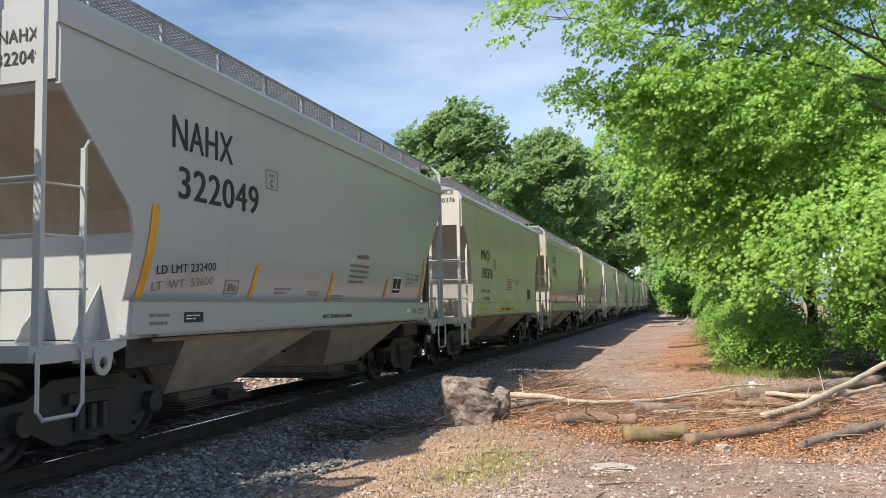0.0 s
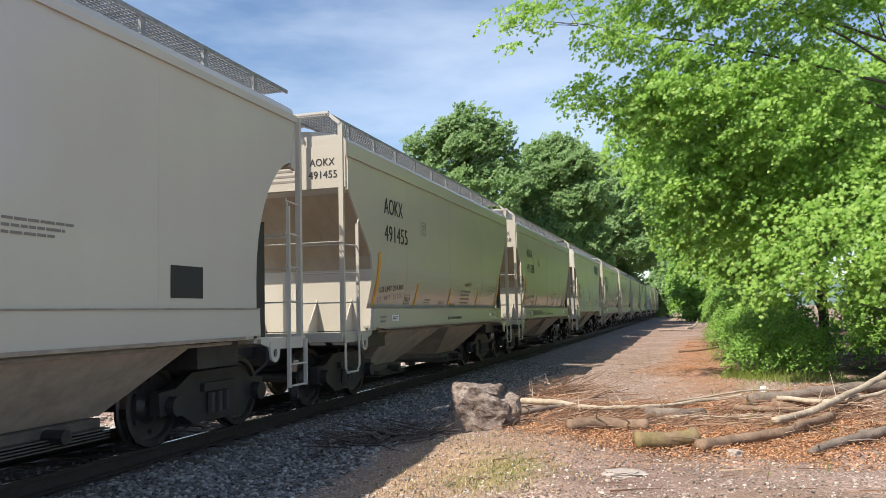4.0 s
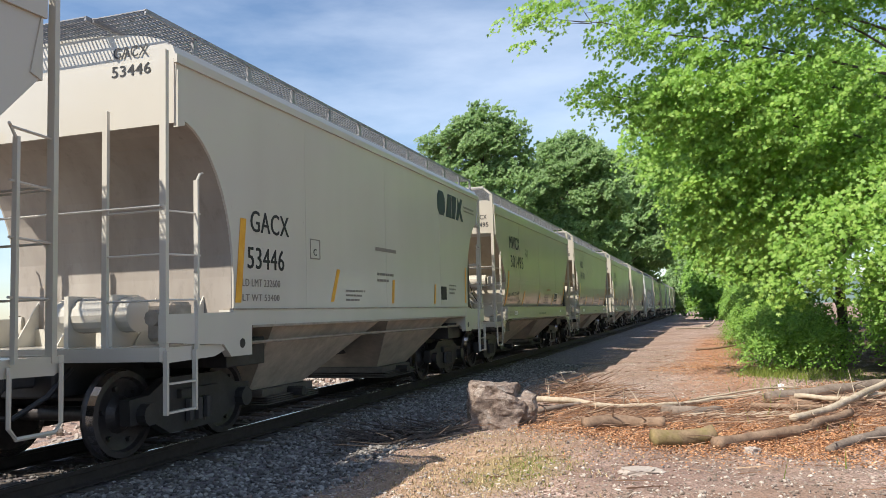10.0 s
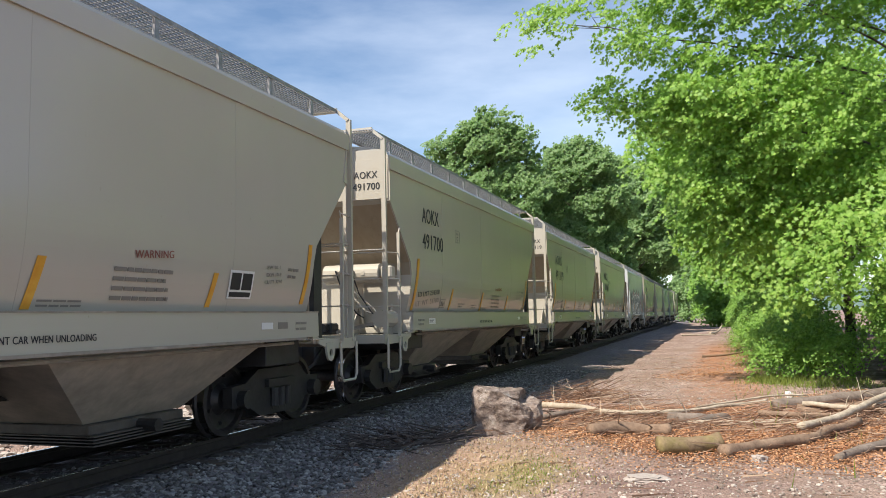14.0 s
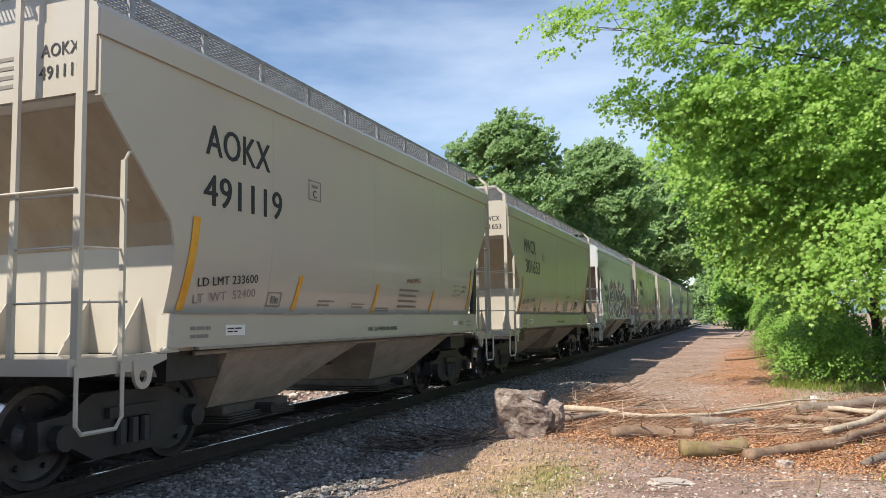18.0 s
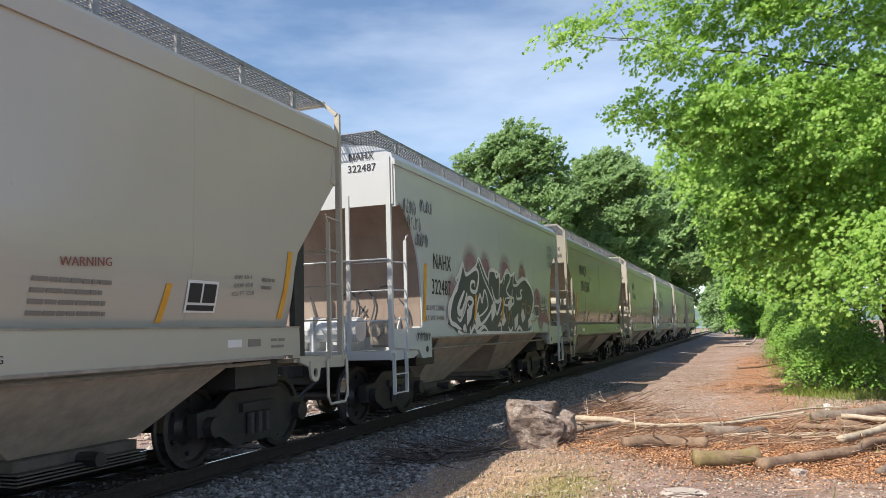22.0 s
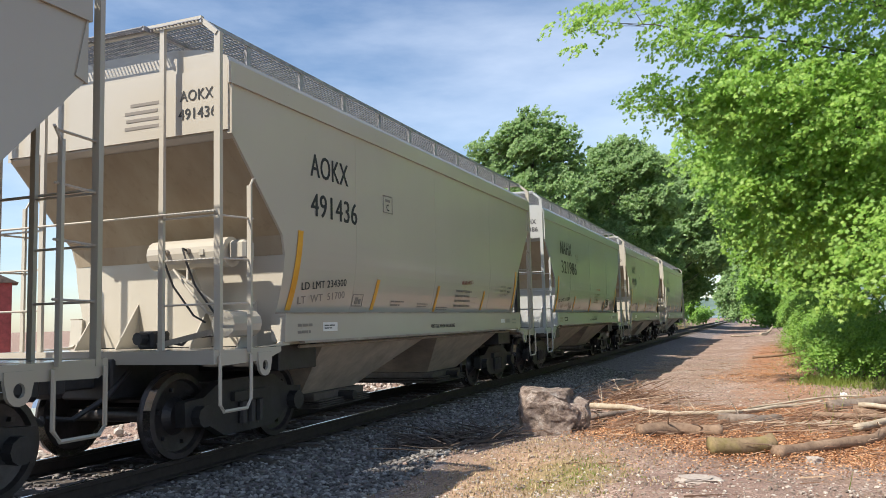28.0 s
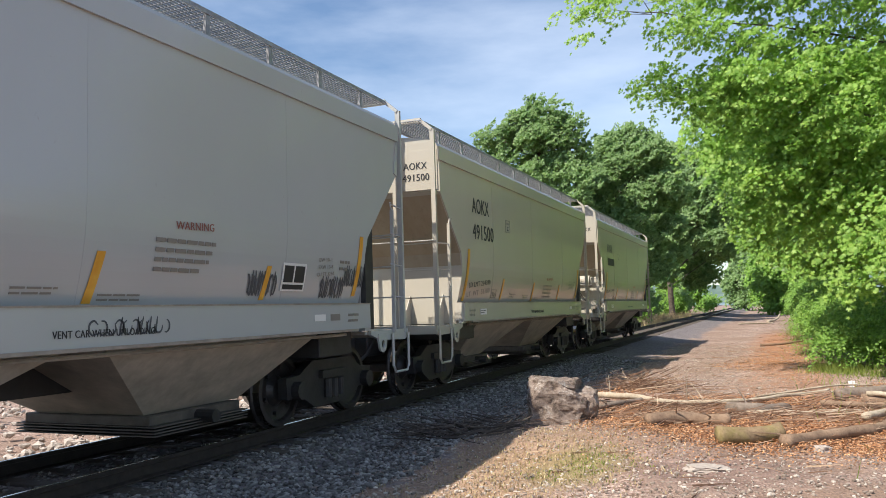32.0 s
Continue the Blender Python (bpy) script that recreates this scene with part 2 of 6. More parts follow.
def bar(p, q, w, h):
    """A flat bar from p to q, w wide across and h thick."""
    p, q = Vector(p), Vector(q)
    d = (q - p).normalized()
    up = Vector((0, 0, 1)) if abs(d.z) < 0.9 else Vector((0, 1, 0))
    s = d.cross(up).normalized()
    u = s.cross(d)
    bm = bmesh.new()
    a = [bm.verts.new(p + s * i * w / 2 + u * j * h / 2) for i, j in ((-1, -1), (1, -1), (1, 1), (-1, 1))]
    b = [bm.verts.new(q + s * i * w / 2 + u * j * h / 2) for i, j in ((-1, -1), (1, -1), (1, 1), (-1, 1))]
    bm.faces.new(a[::-1])
    bm.faces.new(b)
    for i in range(4):
        bm.faces.new((a[i], a[(i + 1) % 4], b[(i + 1) % 4], b[i]))
    bmesh.ops.recalc_face_normals(bm, faces=bm.faces[:])
    return bm


def part(name, bm, material, parent=None, label=""):
    me = bpy.data.meshes.new(name)
    bm.to_mesh(me)
    bm.free()
    me.materials.append(material)
    ob = new(name, me)
    ob.parent = parent
    if label:
        ob["label"] = label
    return ob


def again(ob, name, m, parent):
    """Another object on the same mesh."""
    o = new(name, ob.data)
    o.parent = parent
    o.matrix_basis = m
    return o


def raw(name, verts, faces, material, parent=None, smooth=False):
    me = bpy.data.meshes.new(name)
    me.from_pydata(verts, [], faces)
    me.materials.append(material)
    if smooth:
        me.shade_smooth()
    ob = new(name, me)
    ob.parent = parent
    return ob


TEXTS = {}


def text_mesh(s):
    """Letters of the built-in font as a mesh, 1 high and 1 wide in all."""
    if s not in TEXTS:
        cu = bpy.data.curves.new("letters", "FONT")
        cu.body = s
        cu.extrude = 0.0
        cu.resolution_u = 3
        cu.space_character = 1.06
        tmp = bpy.data.objects.new("letters", cu)
        me = bpy.data.meshes.new_from_object(tmp)
        bpy.data.objects.remove(tmp)
        co = np.empty(len(me.vertices) * 3)
        me.vertices.foreach_get("co", co)
        co = co.reshape(-1, 3)
        faces = [list(f.vertices) for f in me.polygons]
        # heavier strokes: the outline three times, a little apart
        heavy = np.concatenate([co + np.array([0.021 * i, 0.006 * (i % 2), 0.0006 * i]) for i in range(3)])
        faces = [[v + len(co) * i for v in f] for i in range(3) for f in faces]
        heavy[:, :2] -= heavy[:, :2].min(0)
        heavy[:, :2] /= heavy[:, :2].max(0)
        me = bpy.data.meshes.new("letters")
        me.from_pydata(heavy.tolist(), [], faces)
        TEXTS[s] = me
    return TEXTS[s]


SIDE = Matrix(((0, 0, 1, 0), (1, 0, 0, 0), (0, 1, 0, 0), (0, 0, 0, 1)))
FRONT = Matrix(((1, 0, 0, 0), (0, 0, -1, 0), (0, 1, 0, 0), (0, 0, 0, 1)))


def lettering(s, x, y0, y1, z0, z1, material, parent, facing=SIDE, name="lettering"):
    me = text_mesh(s)
    if not me.materials:
        me.materials.append(material)
    if me.materials[0] != material:
        me = me.copy()
        me.materials.clear()
        me.materials.append(material)
    ob = new(name, me)
    ob.parent = parent
    at = (x, y0, z0) if facing is SIDE else (y0, x, z0)
    ob.matrix_basis = Matrix.Translation(at) @ facing @ Matrix.Diagonal((y1 - y0, z1 - z0, 1, 1))
    return ob


def bars(parent, x, y0, y1, z0, z1, n, material, name="small_print"):
    """Small print that cannot be read: plain bars."""
    bm = bmesh.new()
    h = (z1 - z0) / (2 * n - 1)
    rnd = random.Random(int(abs(y0 * 100 + z0 * 37)))
    for i in range(n):
        e = y1 - (y1 - y0) * rnd.uniform(0, 0.35) * (i > 0)
        z = z1 - h * 2 * i
        # words of uneven length
        y = y0
        while y < e - 0.02:
            w = min(e - y, rnd.uniform(0.06, 0.16) if n > 1 else e - y)
            add_box(bm, x, x + 0.002, y, y + w, z - h * 0.85, z)
            y += w + 0.018
    return tagged(part(name, bm, material, parent), kind="stuff")


def strip(parent, x, pts, material, name):
    """A flat painted shape on the car's side, pts in y-z."""
    return part(name, prism(pts, x, x + 0.003), material, parent)

# ---- covered hopper cars ----
HW = 1.6          # half width of the body
EAVE = 4.15
WHEEL_R = 0.457
TRUCK = 4.58


def cut_profile(style):
    """The end of the body, from the upper plate's foot down to the sill, as (distance from the middle, height)."""
    if style == "angled":
        return [(5.62, 3.42), (5.56, 3.36), (4.68, 2.42), (4.62, 2.2), (4.62, 1.16)]
    pts = [(5.62, 3.55)]
    for i in range(11):
        a = radians(90 * i / 10)
        pts.append((5.57 - 0.95 * math.sin(a) ** 1.15, 1.9 + 1.6 * math.cos(a)))
    return pts + [(4.62, 1.34 if style == "stepped" else 1.16)]


def body_mesh(style):
    """Side sheets, end slope sheets and the curved roof in one skin."""
    prof = cut_profile(style)
    bm = bmesh.new()
    outline = [(-y, z) for y, z in prof[::-1]] + [(-5.64, EAVE), (5.64, EAVE)] + prof
    sides = []
    for sx in (-1, 1):
        vs = [bm.verts.new((sx * HW, y, z)) for y, z in outline]
        bm.faces.new(vs if sx > 0 else vs[::-1])
        sides.append(vs)
    n = len(outline)
    k = len(prof)
    for i in range(n):
        j = (i + 1) % n
        if (outline[i][1], outline[j][1]) == (EAVE, EAVE) or {i, j} in ({k - 1, k}, {k + 1, k + 2}):
            continue
        bm.faces.new((sides[0][i], sides[0][j], sides[1][j], sides[1][i]))
    arc = [(HW * math.cos(a), EAVE + (0.27 if style == "angled" else 0.36) * math.sin(a) ** 0.8) for a in (math.pi * i / 14 for i in range(15))]
    rows = [[bm.verts.new((x, y, z)) for x, z in arc] for y in (-5.64, 5.64)]
    for i in range(14):
        bm.faces.new((rows[0][i], rows[0][i + 1], rows[1][i + 1], rows[1][i]))
    for s, row in zip((-1, 1), rows):
        low = [bm.verts.new((x * HW, s * prof[0][0], prof[0][1])) for x in (-1, 1)]
        bm.faces.new(row + low)
    bmesh.ops.remove_doubles(bm, verts=bm.verts[:], dist=0.002)
    bmesh.ops.recalc_face_normals(bm, faces=bm.faces[:])
    return bm


def end_sheet_mesh(style, sy):
    """The slope sheet that closes one end below the upper plate."""
    prof = cut_profile(style)[1:-1] if style == "angled" else cut_profile(style)[1:]
    bm = bmesh.new()
    rows = []
    for d in (0.006, -0.02):
        for x in (-HW + 0.03, HW - 0.03):
            rows.append([bm.verts.new((x, sy * (y + d), z - d * 0.6)) for y, z in prof])
    o0, o1, i0, i1 = rows
    for a, b in ((o0, o1), (i1, i0), (o1, i1), (i0, o0)):
        for j in range(len(prof) - 1):
            bm.faces.new((a[j], b[j], b[j + 1], a[j + 1]))
    bmesh.ops.recalc_face_normals(bm, faces=bm.faces[:])
    return bm


def frustum(top, bottom):
    """A funnel between two rectangles (x0, x1, y0, y1, z)."""
    bm = bmesh.new()
    r = []
    for x0, x1, y0, y1, z in (top, bottom):
        r.append([bm.verts.new(p) for p in ((x0, y0, z), (x1, y0, z), (x1, y1, z), (x0, y1, z))])
    bm.faces.new(r[0])
    bm.faces.new(r[1])
    for i in range(4):
        bm.faces.new((r[0][i], r[0][(i + 1) % 4], r[1][(i + 1) % 4], r[1][i]))
    bmesh.ops.recalc_face_normals(bm, faces=bm.faces[:])
    return bm


def grating(x0, x1, y0, y1, z, along_y=True):
    """Open metal walkway: bearing bars, cross bars and a rim."""
    bm = bmesh.new()
    n = max(3, round((x1 - x0) / 0.047))
    for i in range(n + 1):
        x = x0 + (x1 - x0) * i / n
        add_box(bm, x - 0.005, x + 0.005, y0, y1, z - 0.02, z)
    m = round((y1 - y0) / 0.095)
    for i in range(m + 1):
        y = y0 + (y1 - y0) * i / m
        add_box(bm, x0, x1, y - 0.006, y + 0.006, z - 0.015, z - 0.004)
    for x in (x0, x1):
        add_box(bm, x - 0.012, x + 0.012, y0, y1, z - 0.045, z + 0.004)
    return bm


def wheelset_mesh():
    bm = bmesh.new()

    def ring(prof):
        seg = 28
        rows = [[bm.verts.new((x, r * math.cos(2 * math.pi * j / seg), r * math.sin(2 * math.pi * j / seg))) for j in range(seg)] for x, r in prof]
        for a, b in zip(rows, rows[1:]):
            for j in range(seg):
                f = bm.faces.new((a[j], a[(j + 1) % seg], b[(j + 1) % seg], b[j]))
                f.material_index = int(0.44 < (a[j].co.yz.length + b[j].co.yz.length) / 2 < 0.458)
        bm.faces.new(rows[0])
        bm.faces.new(rows[-1][::-1])

    ring([(-1.05, 0.08), (1.05, 0.08)])
    for s in (-1, 1):
        ring([(s * 0.69, 0.10), (s * 0.69, 0.40), (s * 0.69, 0.482), (s * 0.72, 0.482), (s * 0.74, 0.46), (s * 0.825, 0.45), (s * 0.83, 0.39),
              (s * 0.78, 0.37), (s * 0.75, 0.2), (s * 0.82, 0.14), (s * 0.84, 0.10)])
        for j in range(6):
            a = math.pi * j / 3
            c = Vector((s * 0.79, 0.29 * math.cos(a), 0.29 * math.sin(a)))
            add_box(bm, c.x - 0.03, c.x + 0.02, c.y - 0.02, c.y + 0.02, c.z - 0.02, c.z + 0.02)
    bmesh.ops.recalc_face_normals(bm, faces=bm.faces[:])
    return bm


def side_frame_mesh(s):
    """A cast truck side: arched top, spring window, journal boxes."""
    pts = [(-1.08, 0.36), (-0.75, 0.36), (-0.45, 0.2), (0.45, 0.2), (0.75, 0.36), (1.08, 0.36), (1.1, 0.62), (0.8, 0.64), (0.5, 0.8), (-0.5, 0.8), (-0.8, 0.64), (-1.1, 0.62)]
    bm = prism(pts, s * 0.93, s * 1.06)
    for y in (-0.89, 0.89):
        add_tube(bm, [(s * 0.98, y, WHEEL_R), (s * 1.17, y, WHEEL_R)], 0.115, 10)
    for y in (-0.16, 0.0, 0.16):
        add_tube(bm, [(s * 1.0, y, 0.26), (s * 1.0, y, 0.56)], 0.07, 8)
        add_tube(bm, [(s * 1.09, y, 0.30), (s * 1.09, y, 0.54)], 0.055, 8)
    add_box(bm, min(s * 0.9, s * 1.12), max(s * 0.9, s * 1.12), -0.34, 0.34, 0.56, 0.66)
    bmesh.ops.recalc_face_normals(bm, faces=bm.faces[:])
    return bm


def lugs(x, y):
    """A roping eye: a round-ended steel tab with a hole, hanging from the platform's edge."""
    bm = bmesh.new()
    seg = 16
    rings = []
    for xx in (x - 0.016, x + 0.016):
        inner, outer = [], []
        for j in range(seg):
            c, s = math.cos(2 * math.pi * j / seg), math.sin(2 * math.pi * j / seg)
            inner.append(bm.verts.new((xx, y + 0.05 * c, 0.965 + 0.055 * s)))
            if s > 0.2:
                q = max(abs(c), abs(s))
                outer.append(bm.verts.new((xx, y + 0.125 * c / q, 0.965 + 0.14 * s / q)))
            else:
                outer.append(bm.verts.new((xx, y + 0.11 * c, 0.965 + 0.115 * s)))
        rings.append((inner, outer))
    for j in range(seg):
        k = (j + 1) % seg
        for inner, outer in rings:
            bm.faces.new((inner[j], inner[k], outer[k], outer[j]))
        for i in (0, 1):
            bm.faces.new((rings[0][i][j], rings[0][i][k], rings[1][i][k], rings[1][i][j]))
    bmesh.ops.recalc_face_normals(bm, faces=bm.faces[:])
    return bm


def hopper_car(style, body_paint, tank_front):
    """style: 'angled' or 'curved' ends, 'stepped' for curved ends with a lower side skirt."""
    P = body_paint
    car = new("hopper_car")
    body = part("body", body_mesh(style), P, car)
    deep = style == "stepped"
    low = 1.34 if deep else 1.2
    for sx in (-1, 1):
        # sill with its lip, top chord, weld seams
        flush = deep and P in GREYS
        part("side_sill", prism([(-4.68, low), (4.68, low), (4.66, 1.52), (-4.66, 1.52)], sx * (HW - 0.17), sx * (HW + (0.002 if flush else 0.022))), P, car)
        part("sill_lip", box(sx * (HW - 0.03), sx * (HW + 0.045), -4.3, 4.3, low - 0.03, low), M_UNDER, car)
        if not flush:
            part("sill_ledge", box(sx * (HW - 0.12), sx * (HW + 0.034), -4.66, 4.66, 1.52, 1.535), M_UNDER, car)
        part("brake_pipe", tube([(sx * 1.5, -4.2, 1.13), (sx * 1.5, -1.2, 1.13), (sx * 1.5, 1.4, 1.12), (sx * 1.5, 4.2, 1.13)], 0.022), M_UNDER, car)
        chord = 3.93 if style == "angled" else 4.07
        part("top_chord", prism([(-5.66, chord), (5.66, chord), (5.66, 4.16), (-5.66, 4.16)], sx * (HW - 0.01), sx * (HW + 0.03)), P, car)
        for y in (-2.9, -0.1, 2.75):
            part("weld_seam", box(sx * HW, sx * (HW + 0.002), y - 0.005, y + 0.005, 1.52, 3.93), P, body)
        if deep:
            for sy in (-1, 1):
                skirt = prism([(sy * 4.3, 1.0), (sy * 4.72, 1.0), (sy * 4.86, 1.14), (sy * 5.84, 1.2), (sy * 5.84, 1.48), (sy * 4.3, 1.5)], sx * (HW - 0.06), sx * (HW + 0.03))
                sk = part("side_skirt", skirt, P, car)
                if sx > 0:
                    part("end_filler", box(-HW + 0.06, HW - 0.06, sy * 4.3, sy * 4.68, 1.12, 1.36), P, car)
                # no opening cut: a dark disc gives the hole its inner shade
                part("roping_hole", tube([(sx * (HW + 0.02), sy * 4.5, 1.14), (sx * (HW + 0.034), sy * 4.5, 1.14)], 0.055, 12), M_STEEL, sk, "dark disc painted as a shaded roping hole")
    # bays
    for sy in (-1, 1):
        y0, y1 = (0.12, 3.62)
        b = part("hopper_bay", frustum((-1.53, 1.53, sy * y0, sy * y1, low + 0.02), (-0.72, 0.72, sy * 1.45, sy * 2.95, 0.44)), M_BAY, car, "grimy sloped discharge bay")
        bm = box(-0.86, 0.86, sy * 1.38, sy * 2.82, 0.34, 0.44, 0.01)
        for i in range(4):
            z = 0.24 + i * 0.03
            part("slide_rail", box(-0.95, 0.95, sy * 2.1 - 0.75, sy * 2.1 + 0.75, z, z + 0.012), M_GATE, b)
        part("outlet_gate", bm, M_GATE, b)
        part("outlet_pipe", tube([(-1.1, sy * 2.1, 0.36), (1.1, sy * 2.1, 0.36)], 0.07, 10), M_STEEL, b)
    # added dark block that paints in the shade between bay and truck
    for sy in (-1, 1):
        part("body_bolster", box(-1.42, 1.42, sy * 3.68, sy * 4.5, 0.86, 1.19, 0.01), M_STEEL, car, "dark block standing in for the shade over the truck")
    part("centre_sill", box(-0.28, 0.28, -5.75, 5.75, 0.72, 1.06), M_STEEL, car)
    # roof: hatch and walkways on their supports
    part("roof_hatch", box(-0.32, 0.32, -5.0, 5.0, 4.40, 4.47 if style == "angled" else 4.55, 0.02), P, car)
    for sx in (-1, 1):
        a, b = sorted((sx * 0.72, sx * 1.38))
        board = tagged(part("running_board", grating(a, b, -5.84, 5.84, 4.60), M_GALV, car, "open steel roof walkway grating"), kind="stuff")
        for i in range(10):
            y = -5.0 + i * 10.0 / 9
            part("support", bar((sx * 1.36, y, 4.2), (sx * 1.36, y, 4.58), 0.035, 0.07), M_GALV, board)
            if i < 9:
                part("brace", bar((sx * 1.3, y + 0.15, 4.24), (sx * 0.74, y + 0.7, 4.56), 0.04, 0.012), M_GALV, board)
    for sy in (-1, 1):
        a, b = sorted((sy * 5.16, sy * 5.92))
        tagged(part("crosswalk", grating(-0.69, 0.69, a, b, 4.60), M_GALV, car, "open steel roof walkway grating"), kind="stuff")
        ye = sy * 5.79
        part("end_plate", prism([(sy * 5.625, 3.44), (sy * 5.65, 3.44), (sy * 5.65, 4.12), (sy * 5.625, 4.12)], -HW + 0.02, HW - 0.02), P, car)
        part("end_slope_sheet", end_sheet_mesh(style, sy), M_ENDCREAM if style == "angled" else M_ENDBROWN if P in GREYS else M_ENDWHITE, car, "dust-stained end slope sheet with shade in its colour")
        # platform and end sill
        bm = box(-1.55, 1.55, sy * 4.66, sy * 5.86, 1.10, 1.15, 0.008)
        part("platform", bm, P, car)
        part("end_sill", prism([(sy * 5.84, 1.02), (sy * 5.90, 1.02), (sy * 5.90, 1.16), (sy * 5.84, 1.16)], -1.6, 1.6), P, car)
        part("draft_sill", box(-0.35, 0.35, sy * 5.3, sy * 5.95, 0.66, 1.08, 0.02), M_STEEL, car)
        c = part("coupler", box(-0.11, 0.11, sy * 5.9, sy * 6.34, 0.78, 0.98, 0.02), M_STEEL, car)
        part("knuckle", box(-0.2, 0.16, sy * 6.32, sy * 6.52, 0.72, 1.02, 0.05), M_STEEL, c)
        for i, gx in enumerate((-1.2, -0.55, 0.55, 1.2)):
            g = prism([(sy * 4.62, 1.15), (sy * 5.0, 1.15), (sy * 4.62, 1.70)], gx - 0.008, gx + 0.008)
            part("gusset", g, P, car)
        for sx in (-1, 1):
            x = sx * 1.57
            # corner post with the bent top, inner post, rungs
            tall = style == "angled"
            post = part("corner_post", bar((x, ye, 1.1), (x, ye, 4.43 if tall else 4.16), 0.075, 0.05), P, car)
            if tall:
                part("post_bend", bar((x, ye, 4.42), (sx * 1.36, ye, 4.60), 0.075, 0.05), P, post)
            part("inner_post", bar((sx * 0.85, ye, 1.1), (sx * 0.85, ye, 4.58 if tall else 3.6), 0.06, 0.04), P, car)
            for z in (1.62, 2.08, 2.52):
                part("rung", tube([(sx * 0.85, ye, z), (x, ye, z)], 0.012), P, car)
                part("rung", tube([(x, ye, z), (sx * 1.64, sy * 5.3, z + 0.01)], 0.012), P, car)
            part("side_post", bar((sx * 1.64, sy * 5.36, 1.12), (sx * 1.64, sy * 5.36, 2.88), 0.05, 0.03), P, car)
            part("grab_iron", tube([(sx * 1.64, sy * 5.36, 2.86), (sx * 1.64, sy * 5.30, 2.96), (sx * 1.66, sy * 5.27, 2.97)], 0.013), P, car)
            if style != "angled":
                st = part("step", bar((sx * 1.63, sy * 5.84, 1.12), (sx * 1.63, sy * 5.84, 0.5), 0.05, 0.03), P, car)
                part("step_post", bar((sx * 1.63, sy * 5.38, 1.12), (sx * 1.63, sy * 5.38, 0.5), 0.05, 0.03), P, st)
                for z in (0.52, 0.8):
                    part("tread", bar((sx * 1.63, sy * 5.84, z), (sx * 1.63, sy * 5.38, z), 0.05, 0.02), P, st)
            else:
                part("stirrup_step", tube([(sx * 1.63, sy * 5.84, 1.1), (sx * 1.63, sy * 5.84, 0.62), (sx * 1.63, sy * 5.78, 0.55), (sx * 1.63, sy * 5.40, 0.55), (sx * 1.63, sy * 5.33, 0.64), (sx * 1.63, sy * 5.33, 1.1)], 0.02), P, car)
            part("platform_edge", prism([(sy * 4.72, 1.1), (sy * 5.0, 1.02), (sy * 5.8, 1.0), (sy * 5.88, 1.05), (sy * 5.88, 1.155), (sy * 4.72, 1.155)], sx * 1.552, sx * 1.598), P, car)
            if not deep:
                part("roping_eye", lugs(sx * 1.6, sy * 5.05), P, car)
            part("corner_gusset", prism([(sy * 4.55, 1.16), (sy * 4.55, 1.3), (sy * 4.72, 1.18), (sy * 5.2, 1.16)], sx * 1.53, sx * 1.6), P, car)
            part("body_corner", prism([(sy * 5.63, 3.4), (sy * 5.51, 3.44), (sy * 5.63, 4.0)], sx * 1.56, sx * 1.615), P, car)
        if deep and sy > 0:
            for sx in (-1, 1):
                wp = part("walkway_post", bar((sx * 1.38, sy * 5.82, 4.0), (sx * 1.38, sy * 5.82, 4.62), 0.04, 0.05), M_GALV, car)
                part("walkway_stay", bar((sx * 1.38, sy * 5.82, 4.24), (sx * 1.38, sy * 5.62, 4.2), 0.03, 0.04), M_GALV, wp)
        if style == "angled":
            part("top_rail", bar((-1.37, ye, 4.60), (1.37, ye, 4.60), 0.05, 0.075), P, car)
        part("handrail", tube([(-1.57, ye + sy * 0.04, 2.56), (1.57, ye + sy * 0.04, 2.56)], 0.014), P, car)
        part("air_hose", tube([(0.35, sy * 5.7, 0.95), (0.38, sy * 6.05, 0.7), (0.3, sy * 6.4, 0.52), (0.12, sy * 6.55, 0.55)], 0.028), M_STEEL, car)
        if sy > 0:
            for sx in (-1, 1):
                part("rung", tube([(sx * 1.57, ye, 2.95), (sx * 1.64, 5.3, 2.95)], 0.012), P, car)
                part("end_stake", prism([(4.64, 1.16), (4.86, 1.16), (4.86, 2.62), (4.78, 2.56), (4.64, 2.42)], sx * 1.50, sx * 1.575), M_STEEL, car, "dark rusted end stake")
            # hand brake wheel on its gear case
            seg = [(-0.95 + 0.27 * math.cos(a), 5.82, 2.25 + 0.27 * math.sin(a)) for a in (2 * math.pi * i / 16 for i in range(17))]
            w = part("brake_wheel", tube(seg, 0.016), P, car)
            for i in range(4):
                a = math.pi / 4 + math.pi / 2 * i
                part("spoke", tube([(-0.95, 5.78, 2.25), (-0.95 + 0.26 * math.cos(a), 5.82, 2.25 + 0.26 * math.sin(a))], 0.011), P, w)
            part("gear_case", box(-1.1, -0.8, 5.62, 5.78, 2.05, 2.4, 0.03), P, car)
            part("brake_chain_rod", tube([(-0.95, 5.70, 2.05), (-0.95, 5.70, 1.15)], 0.015), P, car)
        elif tank_front:
            t = part("air_reservoir", tube([(0.12, -5.05, 2.22), (0.18, -5.05, 2.22), (1.12, -5.05, 2.22), (1.18, -5.05, 2.22)], 0.17, 16), P, car)
            for x in (0.35, 0.9):
                part("tank_strap", box(x - 0.03, x + 0.03, -5.23, -4.55, 2.19, 2.25), P, t)
            part("valve", box(1.2, 1.42, -5.15, -4.95, 2.12, 2.34, 0.03), P, car)
            part("tank_pipe", tube([(0.7, -5.2, 2.1), (0.75, -5.28, 1.9), (1.05, -5.1, 1.6), (1.2, -5.0, 1.3)], 0.016), P, car)
